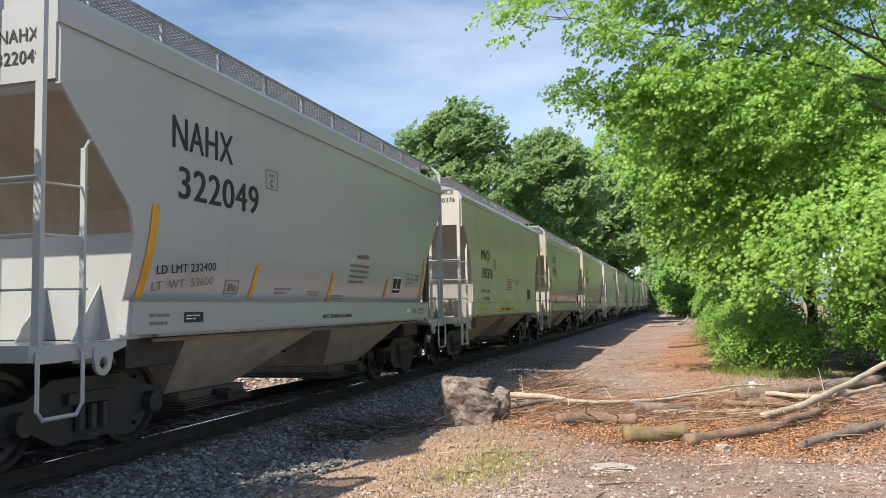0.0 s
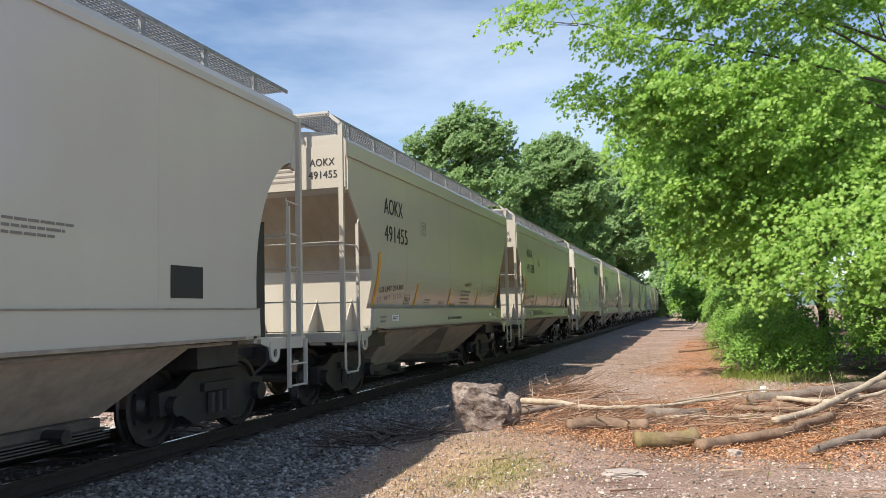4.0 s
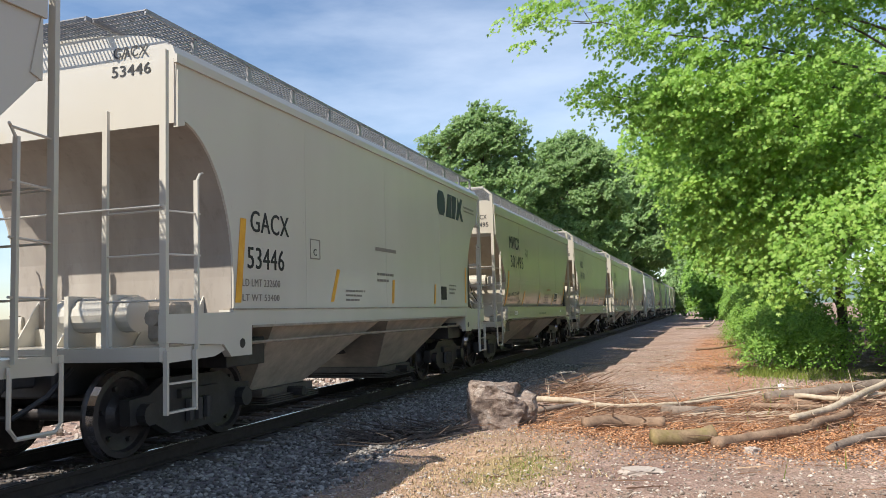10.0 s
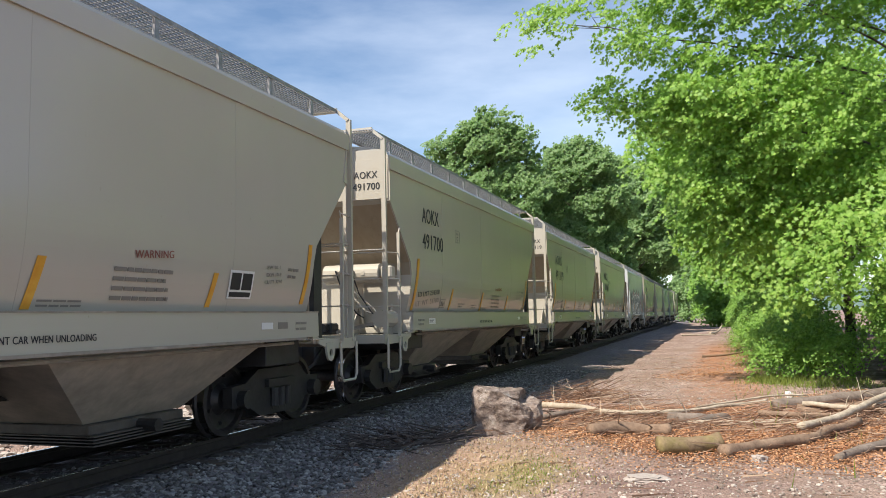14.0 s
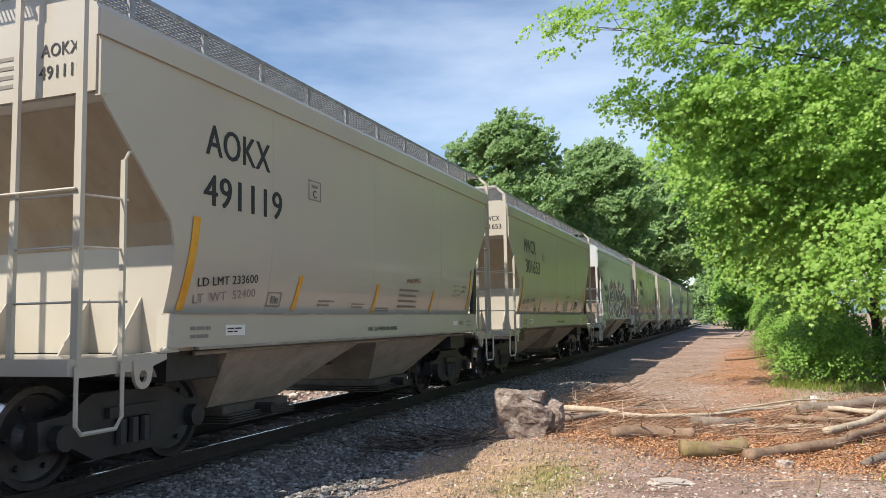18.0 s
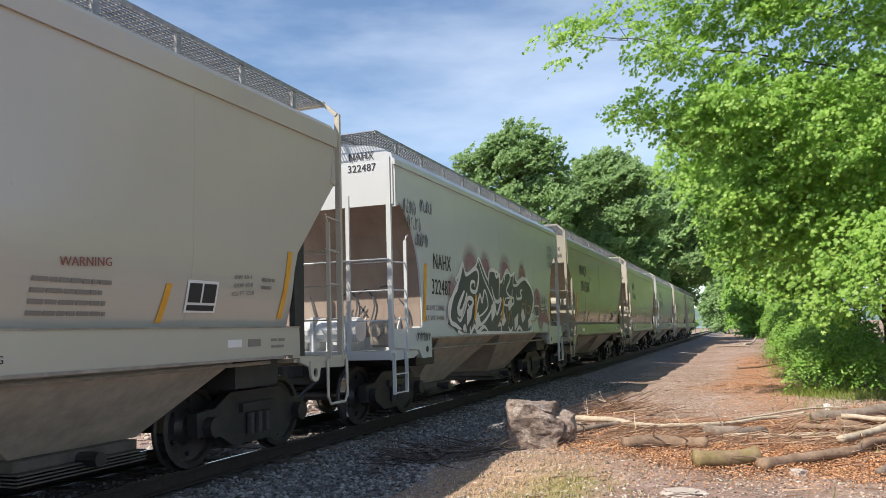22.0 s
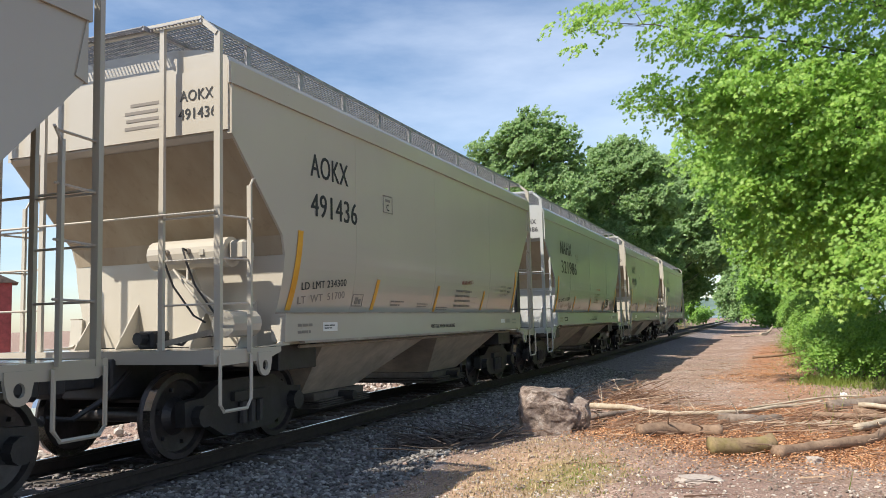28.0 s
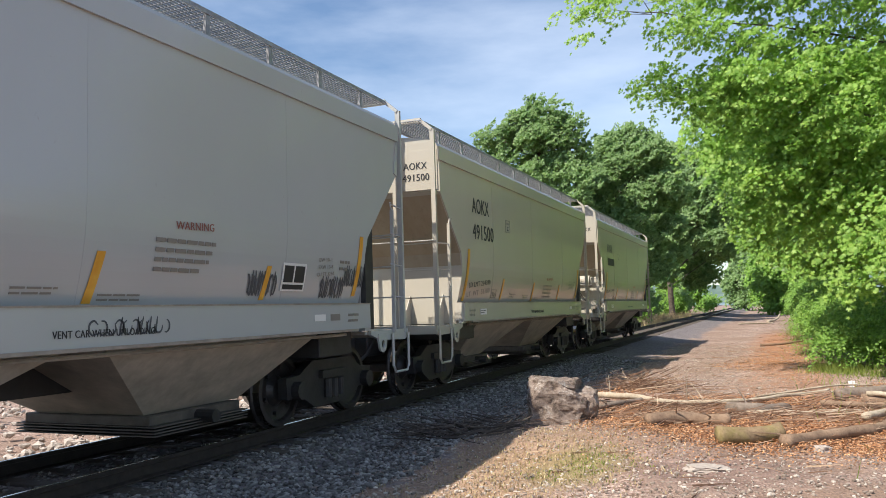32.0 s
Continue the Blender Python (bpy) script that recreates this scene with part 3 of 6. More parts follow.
            part("tank_pipe", tube([(0.45, -5.15, 2.05), (0.95, -5.2, 1.55), (1.25, -5.1, 1.45)], 0.016), P, car)
            part("brake_cylinder", tube([(1.25, -5.3, 1.42), (1.25, -4.8, 1.42)], 0.15, 12), P, car)
            part("tank_bracket", prism([(-5.06, 2.08), (-4.66, 2.08), (-4.64, 1.3)], 0.63, 0.66), P, car)
            part("tank_bracket", prism([(-5.0, 2.1), (-4.66, 2.1), (-4.64, 1.95)], 0.25, 0.28), P, car)
            for hx in (0.42, 0.72):
                part("hose", tube([(hx, -5.23, 2.24), (hx + 0.02, -5.34, 2.26), (hx + 0.08, -5.36, 2.12), (hx + 0.14, -5.28, 1.85), (hx + 0.34, -5.18, 1.52), (hx + 0.44, -5.1, 1.44)], 0.013), M_STEEL, t, "thin dark air hose")
                part("hose_fitting", tube([(hx, -5.2, 2.24), (hx, -5.26, 2.24)], 0.032, 8), M_UNDER, t)
            v = part("control_valve", box(0.15, 0.38, -5.4, -5.1, 1.16, 1.36, 0.03), M_STEEL, car, "dark brake control valve")
            part("valve_cap", tube([(0.26, -5.4, 1.28), (0.26, -5.5, 1.28)], 0.07, 10), M_STEEL, v)
            part("brake_lever", bar((0.5, -5.45, 1.2), (1.15, -5.35, 1.34), 0.03, 0.06), M_UNDER, car)
            part("valve_pipe", tube([(0.38, -5.2, 1.24), (0.62, -5.2, 1.2), (0.8, -5.3, 1.28), (1.1, -5.2, 1.3)], 0.018), M_STEEL, car)
        elif style != "angled":
            t = part("air_reservoir", tube([(-0.3, -5.1, 1.5), (-0.22, -5.1, 1.5), (0.62, -5.1, 1.5), (0.7, -5.1, 1.5)], 0.2, 16), P, car)
            for x in (-0.1, 0.5):
                part("tank_strap", box(x - 0.03, x + 0.03, -5.32, -4.9, 1.13, 1.72), P, t)
            part("control_valve", box(0.95, 1.3, -5.3, -4.95, 1.2, 1.62, 0.04), M_UNDER, car)
            part("valve_cap", tube([(1.12, -5.32, 1.45), (1.12, -5.42, 1.45)], 0.09, 10), M_UNDER, car)
        # truck
        tr = part("truck", box(-1.0, 1.0, sy * TRUCK - 0.22, sy * TRUCK + 0.22, 0.5, 0.74, 0.04), M_STEEL, car, "dark grimy steel truck frame with wheels")
        for sx in (-1, 1):
            sf = part("side_frame", side_frame_mesh(sx), M_STEEL, tr)
            sf.matrix_basis = pose(0, sy * TRUCK, 0)
    return car


PROTOS = {}
WHEEL = None


def make_car(style, paint_mat, tank, label):
    key = (style, paint_mat.name, tank)
    if key not in PROTOS:
        PROTOS[key] = c = hopper_car(style, paint_mat, tank)
    else:
        c = copy_thing(PROTOS[key], pose(0, 0, 0))
    return tagged(c, label, "railway car", "cars of the train")


def wheelsets(car):
    """Two wheelsets under each truck, as parts of the trucks."""
    out = []
    trucks = [o for o in car.children if o.name.startswith("truck")]
    global WHEEL
    for tr in trucks:
        cy = TRUCK if tr.data.vertices[0].co.y > 0 else -TRUCK
        for dy in (-0.89, 0.89):
            if WHEEL is None:
                w = part("wheelset", wheelset_mesh(), M_WHEEL, tr)
                w.data.materials.append(M_SHINE)
                WHEEL = w
            else:
                w = again(WHEEL, "wheelset", Matrix(), tr)
            out.append((w, cy + dy))
    return out


def service_panel(car, X):
    part("service_panel", box(X, X + 0.002, 2.70, 3.18, 1.68, 2.0), M_LABEL, car)
    bm = bmesh.new()
    for a, b, c, d in ((2.73, 2.92, 1.78, 1.97), (2.95, 3.15, 1.78, 1.97), (2.73, 3.15, 1.70, 1.755)):
        add_box(bm, X + 0.003, X + 0.005, a, b, c, d)
    part("panel_print", bm, M_BLACK, car)


def decals(car, mark, number, small, wide, ldlmt="", ltwt="", plates=True):
    X = HW + 0.004
    S = HW + 0.026
    y0, y1, z1, n0, n1, nz, h = wide
    up = 0.0 if small else 0.4
    e0 = 0.94 if small else 0.96 if mark == "MWCX" else 0.8
    if mark:
        lettering(mark, X, y0, y1, z1 - h, z1, M_BLACK, car, name="reporting_mark")
        lettering(mark, -5.655, e0 + 0.02, e0 + 0.46, 3.80 + up, 3.92 + up, M_BLACK, car, FRONT, name="reporting_mark")
    if number:
        lettering(number, X, n0, n1, nz - h, nz, M_BLACK, car, name="car_number")
        lettering(number, -5.655, e0, e0 + 0.5, 3.60 + up, 3.72 + up, M_BLACK, car, FRONT, name="car_number")
    else:
        bars(car, X, n0, n1, nz - h, nz, 1, M_BLACK)
    for i, (a, b) in enumerate(() if not small else ((0.28, 0.70), (0.2, 0.66), (0.22, 0.74), (0.2, 0.7))):
        z = 3.86 - i * 0.085
        part("end_print", box(a, b, -5.655, -5.652, z - 0.035, z), M_INK, car)
    if not small:
        return
    lettering(ldlmt, X, -4.2, -3.27, 1.80, 1.89, M_BLACK, car, name="load_limit")
    lettering(ltwt, X, -4.23, -3.3, 1.63, 1.72, M_INK, car, name="light_weight")
    # plate box
    bm = bmesh.new()
    for a, b, c, d in ((-2.08, -1.77, 3.23, 3.245), (-2.08, -1.77, 2.985, 3.0), (-2.08, -2.065, 2.985, 3.245), (-1.785, -1.77, 2.985, 3.245), (-2.0, -1.85, 3.15, 3.19)):
        add_box(bm, X, X + 0.002, a, b, c, d)
    part("plate_box", bm, M_INK, car)
    lettering("C", X, -1.97, -1.88, 3.02, 3.12, M_BLACK, car, name="plate_letter")
    # orange reflective strips
    for ya, yb, za, zb, w in ((-4.47, -4.36, 1.56, 2.5, 0.11), (-2.34, -2.25, 1.57, 2.0, 0.09), (-0.05, 0.03, 1.55, 1.98, 0.09), (2.33, 2.4, 1.58, 1.95, 0.08), (4.36, 4.45, 1.63, 2.42, 0.09)):
        part("reflective_strip", prism([(ya, za), (ya + w, za), (yb + w, zb), (yb, zb)], X, X + 0.003), M_ORANGE, car, "orange reflective strip")
    # small box, inspection panel, print
    bm = bmesh.new()
    for a, b, c, d in ((-2.9, -2.6, 1.77, 1.785), (-2.9, -2.6, 1.615, 1.63), (-2.9, -2.885, 1.615, 1.785), (-2.615, -2.6, 1.615, 1.785), (-2.82, -2.74, 1.65, 1.74), (-2.72, -2.66, 1.65, 1.72)):
        add_box(bm, X, X + 0.002, a, b, c, d)
    part("stencil_box", bm, M_INK, car)
    if mark != "AOKX":
        service_panel(car, X)
    g, w = (0.2, -0.22) if mark == "NAHX" else (0.0, 0.0)
    lettering("WARNING", X, 1.14 + w, 1.66 + w, 2.03 + g, 2.105 + g, M_RED, car, name="warning")
    bars(car, X, 0.9 + w, 1.72 + w, 1.63 + g, 1.94 + g, 4, M_INK)
    bars(car, X, -1.7, -1.22, 1.63, 1.71, 2, M_INK)
    bars(car, X, -0.72, -0.3, 1.62, 1.68, 2, M_INK)
    bars(car, X, 0.1, 0.6, 1.57, 1.63, 2, M_INK)
    lettering("EW 10-1", X, 3.45, 3.72, 2.04, 2.085, M_INK, car, name="dimensions")
    lettering("EXW 10-8", X, 3.45, 3.75, 1.95, 1.995, M_INK, car, name="dimensions")
    lettering("CU FT 3250", X, 3.43, 3.78, 1.86, 1.905, M_INK, car, name="dimensions")
    bars(car, X, 3.95, 4.2, 1.95, 2.08, 2, M_INK)
    lettering("VENT CAR WHEN UNLOADING", S, -0.45, 0.62, 1.28, 1.34, M_BLACK, car, name="sill_lettering")
    bars(car, S, -4.42, -4.1, 1.28, 1.40, 2, M_INK)
    part("sill_label", box(S, S + 0.002, -3.85, -3.5, 1.30, 1.41), M_LABEL if plates else M_BLACK, car)
    bars(car, S + 0.003, -3.82, -3.55, 1.33, 1.38, 2, M_BLACK if plates else M_LABEL)
    part("sill_label", box(S, S + 0.002, 3.25, 3.5, 1.32, 1.4), M_LABEL, car)
    part("sill_label", box(S, S + 0.002, 3.62, 3.85, 1.32, 1.4), M_INK, car)
    bars(car, S, 4.05, 4.35, 1.29, 1.40, 2, M_INK)


BIG = (-4.12, -2.88, 3.50, -4.02, -2.44, 2.97, 0.35)
MID = (-4.07, -3.12, 3.49, -4.07, -2.88, 3.0, 0.29)
CREAM_LABEL = "dusty cream-white covered hopper car rolling on the rails"
GREY_LABEL = "pale blue-grey covered hopper car rolling on the rails"
# style, paint, tank at the front, mark, number, lettering size, load limit, light weight, place along the train
CARS = [
    ("angled", M_CREAM, False, "", "", MID, "LD LMT 234300", "LT  WT  51700", -2.3),
    ("angled", M_GREY, False, "NAHX", "322049", (-4.04, -2.86, 3.50, -3.93, -2.26, 2.97, 0.35), "LD LMT 232400", "LT  WT  53600", 10.72),
    ("curved", M_WHITE, False, "MWCX", "300376", (-3.66, -2.58, 2.96, -3.63, -2.36, 2.47, 0.28), "LD LMT 233400", "LT WT 52600", 23.85),
    ("angled", M_CREAM, False, "AOKX", "491455", MID, "LD LMT 234300", "LT  WT  51700", 36.85),
    ("angled", M_CREAM, False, "AOKX", "491338", MID, "LD LMT 234400", "LT  WT  51600", 49.7),
    ("stepped", M_WHITE, False, "GACX", "53446", (-4.27, -3.36, 2.70, -4.34, -3.49, 2.26, 0.26), "LD LMT 232600", "LT WT 53400", 62.7),
    ("angled", M_CREAM, True, "MWCX", "301495", BIG, "LD LMT 233500", "LT  WT  52500", 75.6),
    ("angled", M_CREAM, True, "AOKX", "491700", MID, "LD LMT 234300", "LT  WT  51700", 88.5),
    ("angled", M_CREAM, False, "AOKX", "491119", (-4.17, -2.97, 3.50, -4.2, -2.71, 2.97, 0.33), "LD LMT 233600", "LT  WT  52400", 101.85),
    ("angled", M_CREAM, False, "MWCX", "301653", BIG, "LD LMT 233400", "LT  WT  52600", 114.9),
    ("stepped", M_PALE, False, "NAHX", "322487", (-4.06, -3.17, 2.79, -4.16, -3.22, 2.34, 0.27), "LD LMT 231800", "LT WT 54200", 128.1),
    ("angled", M_OLIVE, True, "MWCX", "301358", (-3.82, -2.6, 3.50, -3.7, -2.15, 2.97, 0.35), "LD LMT 233500", "LT  WT  52500", 140.95),
    ("angled", M_CREAM, True, "AOKX", "491436", MID, "LD LMT 234300", "LT  WT  51700", 154.1),
    ("angled", M_GREY, False, "NAHX", "321986", (-4.0, -2.62, 3.50, -3.92, -2.02, 2.97, 0.35), "LD LMT 231200", "LT  WT  54800", 166.9),
    ("angled", M_CREAM, False, "AOKX", "491500", MID, "LD LMT 234300", "LT  WT  51700", 179.8),
    ("angled", M_CREAM, True, "AOKX", "", MID, "LD LMT 234300", "LT  WT  51700", 193.0),
]
SPEED = 5.08
train, rolling = [], []
for style, pm, tank, mark, number, wide, ll, lw, at in CARS:
    c = make_car(style, pm, tank, GREY_LABEL if pm in GREYS else CREAM_LABEL)
    train.append((c, at))
for (c, at), row in zip(train, CARS):
    for w, y in wheelsets(c):
        rolling.append((w, y, at))
    std = row[0] == "angled"
    decals(c, row[3], row[4], std, row[5], row[6], row[7], row[1] not in GREYS)

# the odd cars' own markings
X = HW + 0.004
white_car = train[2][0]
tagged(white_car, "off-white covered hopper car with curved ends and yellow sill strip")
for a, b in ((-4.2, -3.2), (-1.85, -0.75)):
    part("yellow_strip", box(HW + 0.024, HW + 0.027, a, b, 1.27, 1.40), M_YELLOW, white_car, "yellow strip on the sill")
part("yellow_strip", box(HW + 0.024, HW + 0.027, -0.7, 0.45, 1.27, 1.40), M_YELLOW, white_car, "yellow strip on the sill")
lettering("THROUGH SILL", HW + 0.03, -0.95, -0.1, 1.30, 1.37, M_BLACK, white_car, name="sill_lettering")
bars(white_car, HW + 0.03, -1.3, -1.05, 1.30, 1.37, 1, M_BLACK)
bars(white_car, X, -0.35, 0.5, 1.9, 2.26, 5, M_RED)
bars(white_car, X, 0.85, 1.6, 2.12, 2.26, 3, M_INK)
lettering("LD LMT 233400", X, -3.7, -2.75, 1.80, 1.88, M_BLACK, white_car, name="load_limit")
lettering("LT WT 52600", X, -3.7, -2.79, 1.60, 1.68, M_BLACK, white_car, name="light_weight")
part("service_panel", box(X, X + 0.002, 2.94, 3.5, 1.64, 1.98), M_BLACK, white_car)
bm = bmesh.new()
for a, b, c, d in ((-2.22, -1.93, 2.73, 2.745), (-2.22, -1.93, 2.48, 2.495), (-2.22, -2.205, 2.48, 2.745), (-1.945, -1.93, 2.48, 2.745)):
    add_box(bm, X, X + 0.002, a, b, c, d)
part("plate_box", bm, M_BLACK, white_car)
lettering("C", X, -2.12, -2.04, 2.52, 2.62, M_BLACK, white_car, name="plate_letter")
for idx in (5, 10):
    oc = train[idx][0]
    for ya, yb, za, zb, w in ((-4.6, -4.48, 1.60, 2.58, 0.12), (-2.2, -1.98, 1.62, 2.09, 0.1), (0.1, 0.16, 1.6, 2.0, 0.1), (2.3, 2.36, 1.6, 1.98, 0.09), (4.4, 4.46, 1.62, 2.4, 0.09)):
        if idx == 10 and -3 < ya < 3:
            continue
        part("reflective_strip", prism([(ya, za), (ya + w, za), (yb + w, zb), (yb, zb)], X, X + 0.003), M_ORANGE, oc, "orange reflective strip")
    lettering(CARS[idx][6], X, -4.45, -3.6, 1.79, 1.88, M_INK, oc, name="load_limit")
    lettering(CARS[idx][7], X, -4.45, -3.62, 1.62, 1.70, M_INK, oc, name="light_weight")
    bars(oc, X, 3.3, 3.8, 1.8, 2.0, 3, M_INK)
shop_car = train[5][0]
tagged(shop_car, "off-white covered hopper car with curved ends and dark emblem")
bars(shop_car, X, -0.55, 0.35, 2.45, 2.52, 1, M_INK)
bars(shop_car, X, -0.5, 0.2, 1.95, 2.1, 2, M_INK)
bars(shop_car, X, -1.7, -1.0, 1.63, 1.8, 3, M_INK)
part("service_panel", box(X, X + 0.002, 2.75, 3.1, 1.68, 1.95), M_BLACK, shop_car)
bm = bmesh.new()
for a, b, c, d in ((-2.79, -2.5, 2.46, 2.475), (-2.79, -2.5, 2.2, 2.215), (-2.79, -2.775, 2.2, 2.475), (-2.515, -2.5, 2.2, 2.475)):
    add_box(bm, X, X + 0.002, a, b, c, d)
part("plate_box", bm, M_INK, shop_car)
lettering("C", X, -2.7, -2.6, 2.25, 2.34, M_BLACK, shop_car, name="plate_letter")
# the owner's emblem: plain dark blocks in a slanted row
EMBLEM = (
    [(2.66, 3.55), (2.78, 3.42), (3.04, 3.42), (3.16, 3.54), (3.14, 3.8), (3.04, 3.92), (2.76, 3.92), (2.66, 3.8)],
    [(3.2, 3.42), (3.6, 3.42), (3.58, 3.92), (3.36, 3.92)],
    [(3.64, 3.42), (3.84, 3.42), (3.98, 3.92), (3.62, 3.92)],
    [(3.9, 3.42), (4.06, 3.42), (4.16, 3.58), (4.28, 3.42), (4.44, 3.42), (4.26, 3.68), (4.42, 3.92), (4.26, 3.92), (4.17, 3.8), (4.06, 3.92), (4.02, 3.68)],
)
for pts in EMBLEM:
    part("emblem_block", prism(pts, X, X + 0.003), M_NAVY, shop_car, "dark navy emblem block")
bars(shop_car, X, 4.5, 5.3, 3.74, 3.79, 1, M_INK)
bars(shop_car, X, 4.5, 5.3, 3.66, 3.70, 1, M_INK)


# ---- spray-painted shapes ----
def ribbon(pts, w, x):
    """A painted stroke of varying width along smoothed points in y-z."""
    P = [Vector((0, y, z)) for y, z in pts]
    line = []
    for i in range(len(P) - 1):
        p0, p1, p2, p3 = P[max(i - 1, 0)], P[i], P[i + 1], P[min(i + 2, len(P) - 1)]
        for j in range(6):
            t = j / 6
            line.append(0.5 * ((2 * p1) + (p2 - p0) * t + (2 * p0 - 5 * p1 + 4 * p2 - p3) * t * t + (3 * p1 - p0 - 3 * p2 + p3) * t ** 3))
    line.append(P[-1])
    bm = bmesh.new()
    prev = None
    n = len(line)
    for i, p in enumerate(line):
        d = line[min(i + 1, n - 1)] - line[max(i - 1, 0)]
        d = Vector((0, -d.z, d.y)).normalized()
        ww = w * (0.25 + 0.75 * math.sin(math.pi * (i + 0.6) / (n + 0.2)) ** 0.6)
        cur = [bm.verts.new((x, p.y + d.y * ww * s, p.z + d.z * ww * s)) for s in (-0.5, 0.5)]
        if prev:
            bm.faces.new((prev[0], prev[1], cur[1], cur[0]))
        prev = cur
    bmesh.ops.recalc_face_normals(bm, faces=bm.faces[:])
    if sum(f.normal.x for f in bm.faces) < 0:
        bmesh.ops.reverse_faces(bm, faces=bm.faces[:])
    return bm


tag_car = train[10][0]
tagged(tag_car, "grey covered hopper car sprayed with dark graffiti shapes")
# misty halos behind, one dark mass, pale inner outlines
for y, z, r, m in ((-3.18, 2.18, 0.32, M_MIST), (-3.26, 1.73, 0.3, M_MIST), (3.11, 2.06, 0.36, M_MIST), (3.47, 1.64, 0.36, M_MIST), (4.05, 1.82, 0.3, M_MIST)):
    bm = bmesh.new()
    bm.faces.new([bm.verts.new((0, math.cos(a), math.sin(a))) for a in (2 * math.pi * i / 20 for i in range(20))])
    halo = part("spray_halo", bm, m, tag_car, "soft sprayed halo")
    halo.matrix_basis = Matrix.Translation((X + 0.001, y, z)) @ Matrix.Diagonal((1, r, r, 1))
MASS = [(-3.45, 1.56), (-3.33, 1.93), (-2.86, 2.25), (-3.01, 2.41), (-2.85, 2.43), (-2.62, 2.66), (-2.53, 2.76), (-2.34, 2.52), (-1.76, 2.71), (-1.61, 2.89), (-1.47, 2.86), (-1.0, 2.49), (-0.84, 2.68), (-0.28, 2.68), (-0.04, 2.47), (0.24, 2.65), (0.48, 2.78), (0.8, 2.67), (1.11, 2.77), (1.3, 2.54), (1.85, 2.67), (2.41, 2.53), (2.79, 2.34), (2.79, 2.01), (2.38, 1.64), (2.36, 1.35), (-0.76, 1.37), (-1.82, 1.37), (-2.94, 1.39), (-3.17, 1.49)]
STROKES_FRONT = [
    ([(-2.53, 2.72), (-2.77, 2.39), (-3.13, 2.07), (-3.31, 1.8), (-3.28, 1.6), (-2.99, 1.52), (-2.61, 1.4)], 0.07),
    ([(-2.49, 2.19), (-2.78, 1.95), (-2.87, 1.8), (-2.68, 1.77), (-2.47, 1.96), (-2.35, 2.15)], 0.09),
    ([(-2.93, 1.68), (-2.77, 1.62), (-2.51, 1.82), (-2.29, 2.05), (-1.99, 2.01), (-2.15, 1.83), (-2.3, 1.94)], 0.06),
    ([(-2.42, 2.56), (-2.34, 2.5), (-1.76, 2.66), (-1.6, 2.51), (-1.78, 2.21), (-2.1, 2.22), (-2.07, 2.37), (-1.87, 2.39), (-1.86, 2.29)], 0.055),
    ([(-1.62, 2.88), (-1.29, 2.52), (-0.86, 2.21), (-0.66, 1.99), (-1.04, 1.72), (-1.55, 1.54), (-1.87, 1.63), (-1.8, 1.83), (-1.55, 2.14), (-1.42, 2.0), (-1.23, 2.25), (-1.03, 1.95), (-1.33, 1.78), (-1.71, 1.69)], 0.05),
    ([(-2.94, 1.42), (-2.66, 1.4), (-2.53, 1.51), (-2.46, 1.4)], 0.07),
    ([(-2.22, 1.51), (-2.2, 1.38), (-1.94, 1.51), (-1.75, 1.39), (-1.34, 1.5), (-1.06, 1.38)], 0.06),
]
STROKES_REAR = [
    ([(-0.93, 2.37), (-0.88, 2.65), (-0.52, 2.72), (-0.37, 2.57), (-0.13, 2.64), (-0.17, 2.38), (-0.23, 2.09)], 0.05),
    ([(-0.74, 2.34), (-0.56, 2.09), (-0.32, 2.03), (-0.06, 2.09), (-0.42, 1.76), (-0.56, 2.09)], 0.06),
    ([(0.18, 2.43), (0.33, 2.67), (0.66, 2.72), (0.7, 2.56), (0.38, 2.3), (0.76, 2.16), (0.86, 2.36)], 0.045),
    ([(0.25, 2.12), (0.91, 2.15), (0.85, 2.0), (0.19, 1.98), (0.29, 2.12)], 0.04),
    ([(1.06, 2.75), (0.94, 2.48), (1.24, 2.46), (1.73, 2.61), (2.19, 2.64), (2.7, 2.36), (2.7, 2.01), (2.2, 1.56)], 0.05),
    ([(1.76, 2.37), (1.54, 2.32), (1.64, 2.19), (1.26, 2.14), (1.17, 2.25)], 0.05),
    ([(-0.35, 1.5), (-0.14, 1.55), (-0.15, 1.36)], 0.05),
    ([(1.1, 1.38), (1.36, 1.47), (1.62, 1.37)], 0.06),
    ([(0.43, 1.49), (0.61, 1.38), (0.81, 1.49)], 0.05),
]
TINTS = [
    ([(-1.82, 2.01), (-1.93, 1.74), (-2.07, 1.51)], 0.06),
    ([(0.03, 2.11), (0.01, 1.8), (-0.43, 1.5)], 0.06),
    ([(0.28, 1.91), (0.44, 1.56), (0.65, 1.88), (0.81, 1.53)], 0.05),
    ([(2.18, 2.0), (2.48, 1.96), (2.22, 1.8), (2.0, 1.91)], 0.05),
    ([(2.52, 1.8), (3.1, 1.98), (2.94, 1.64), (2.44, 1.64)], 0.04),
    ([(1.55, 1.79), (1.68, 2.02), (1.9, 2.03)], 0.05),
]
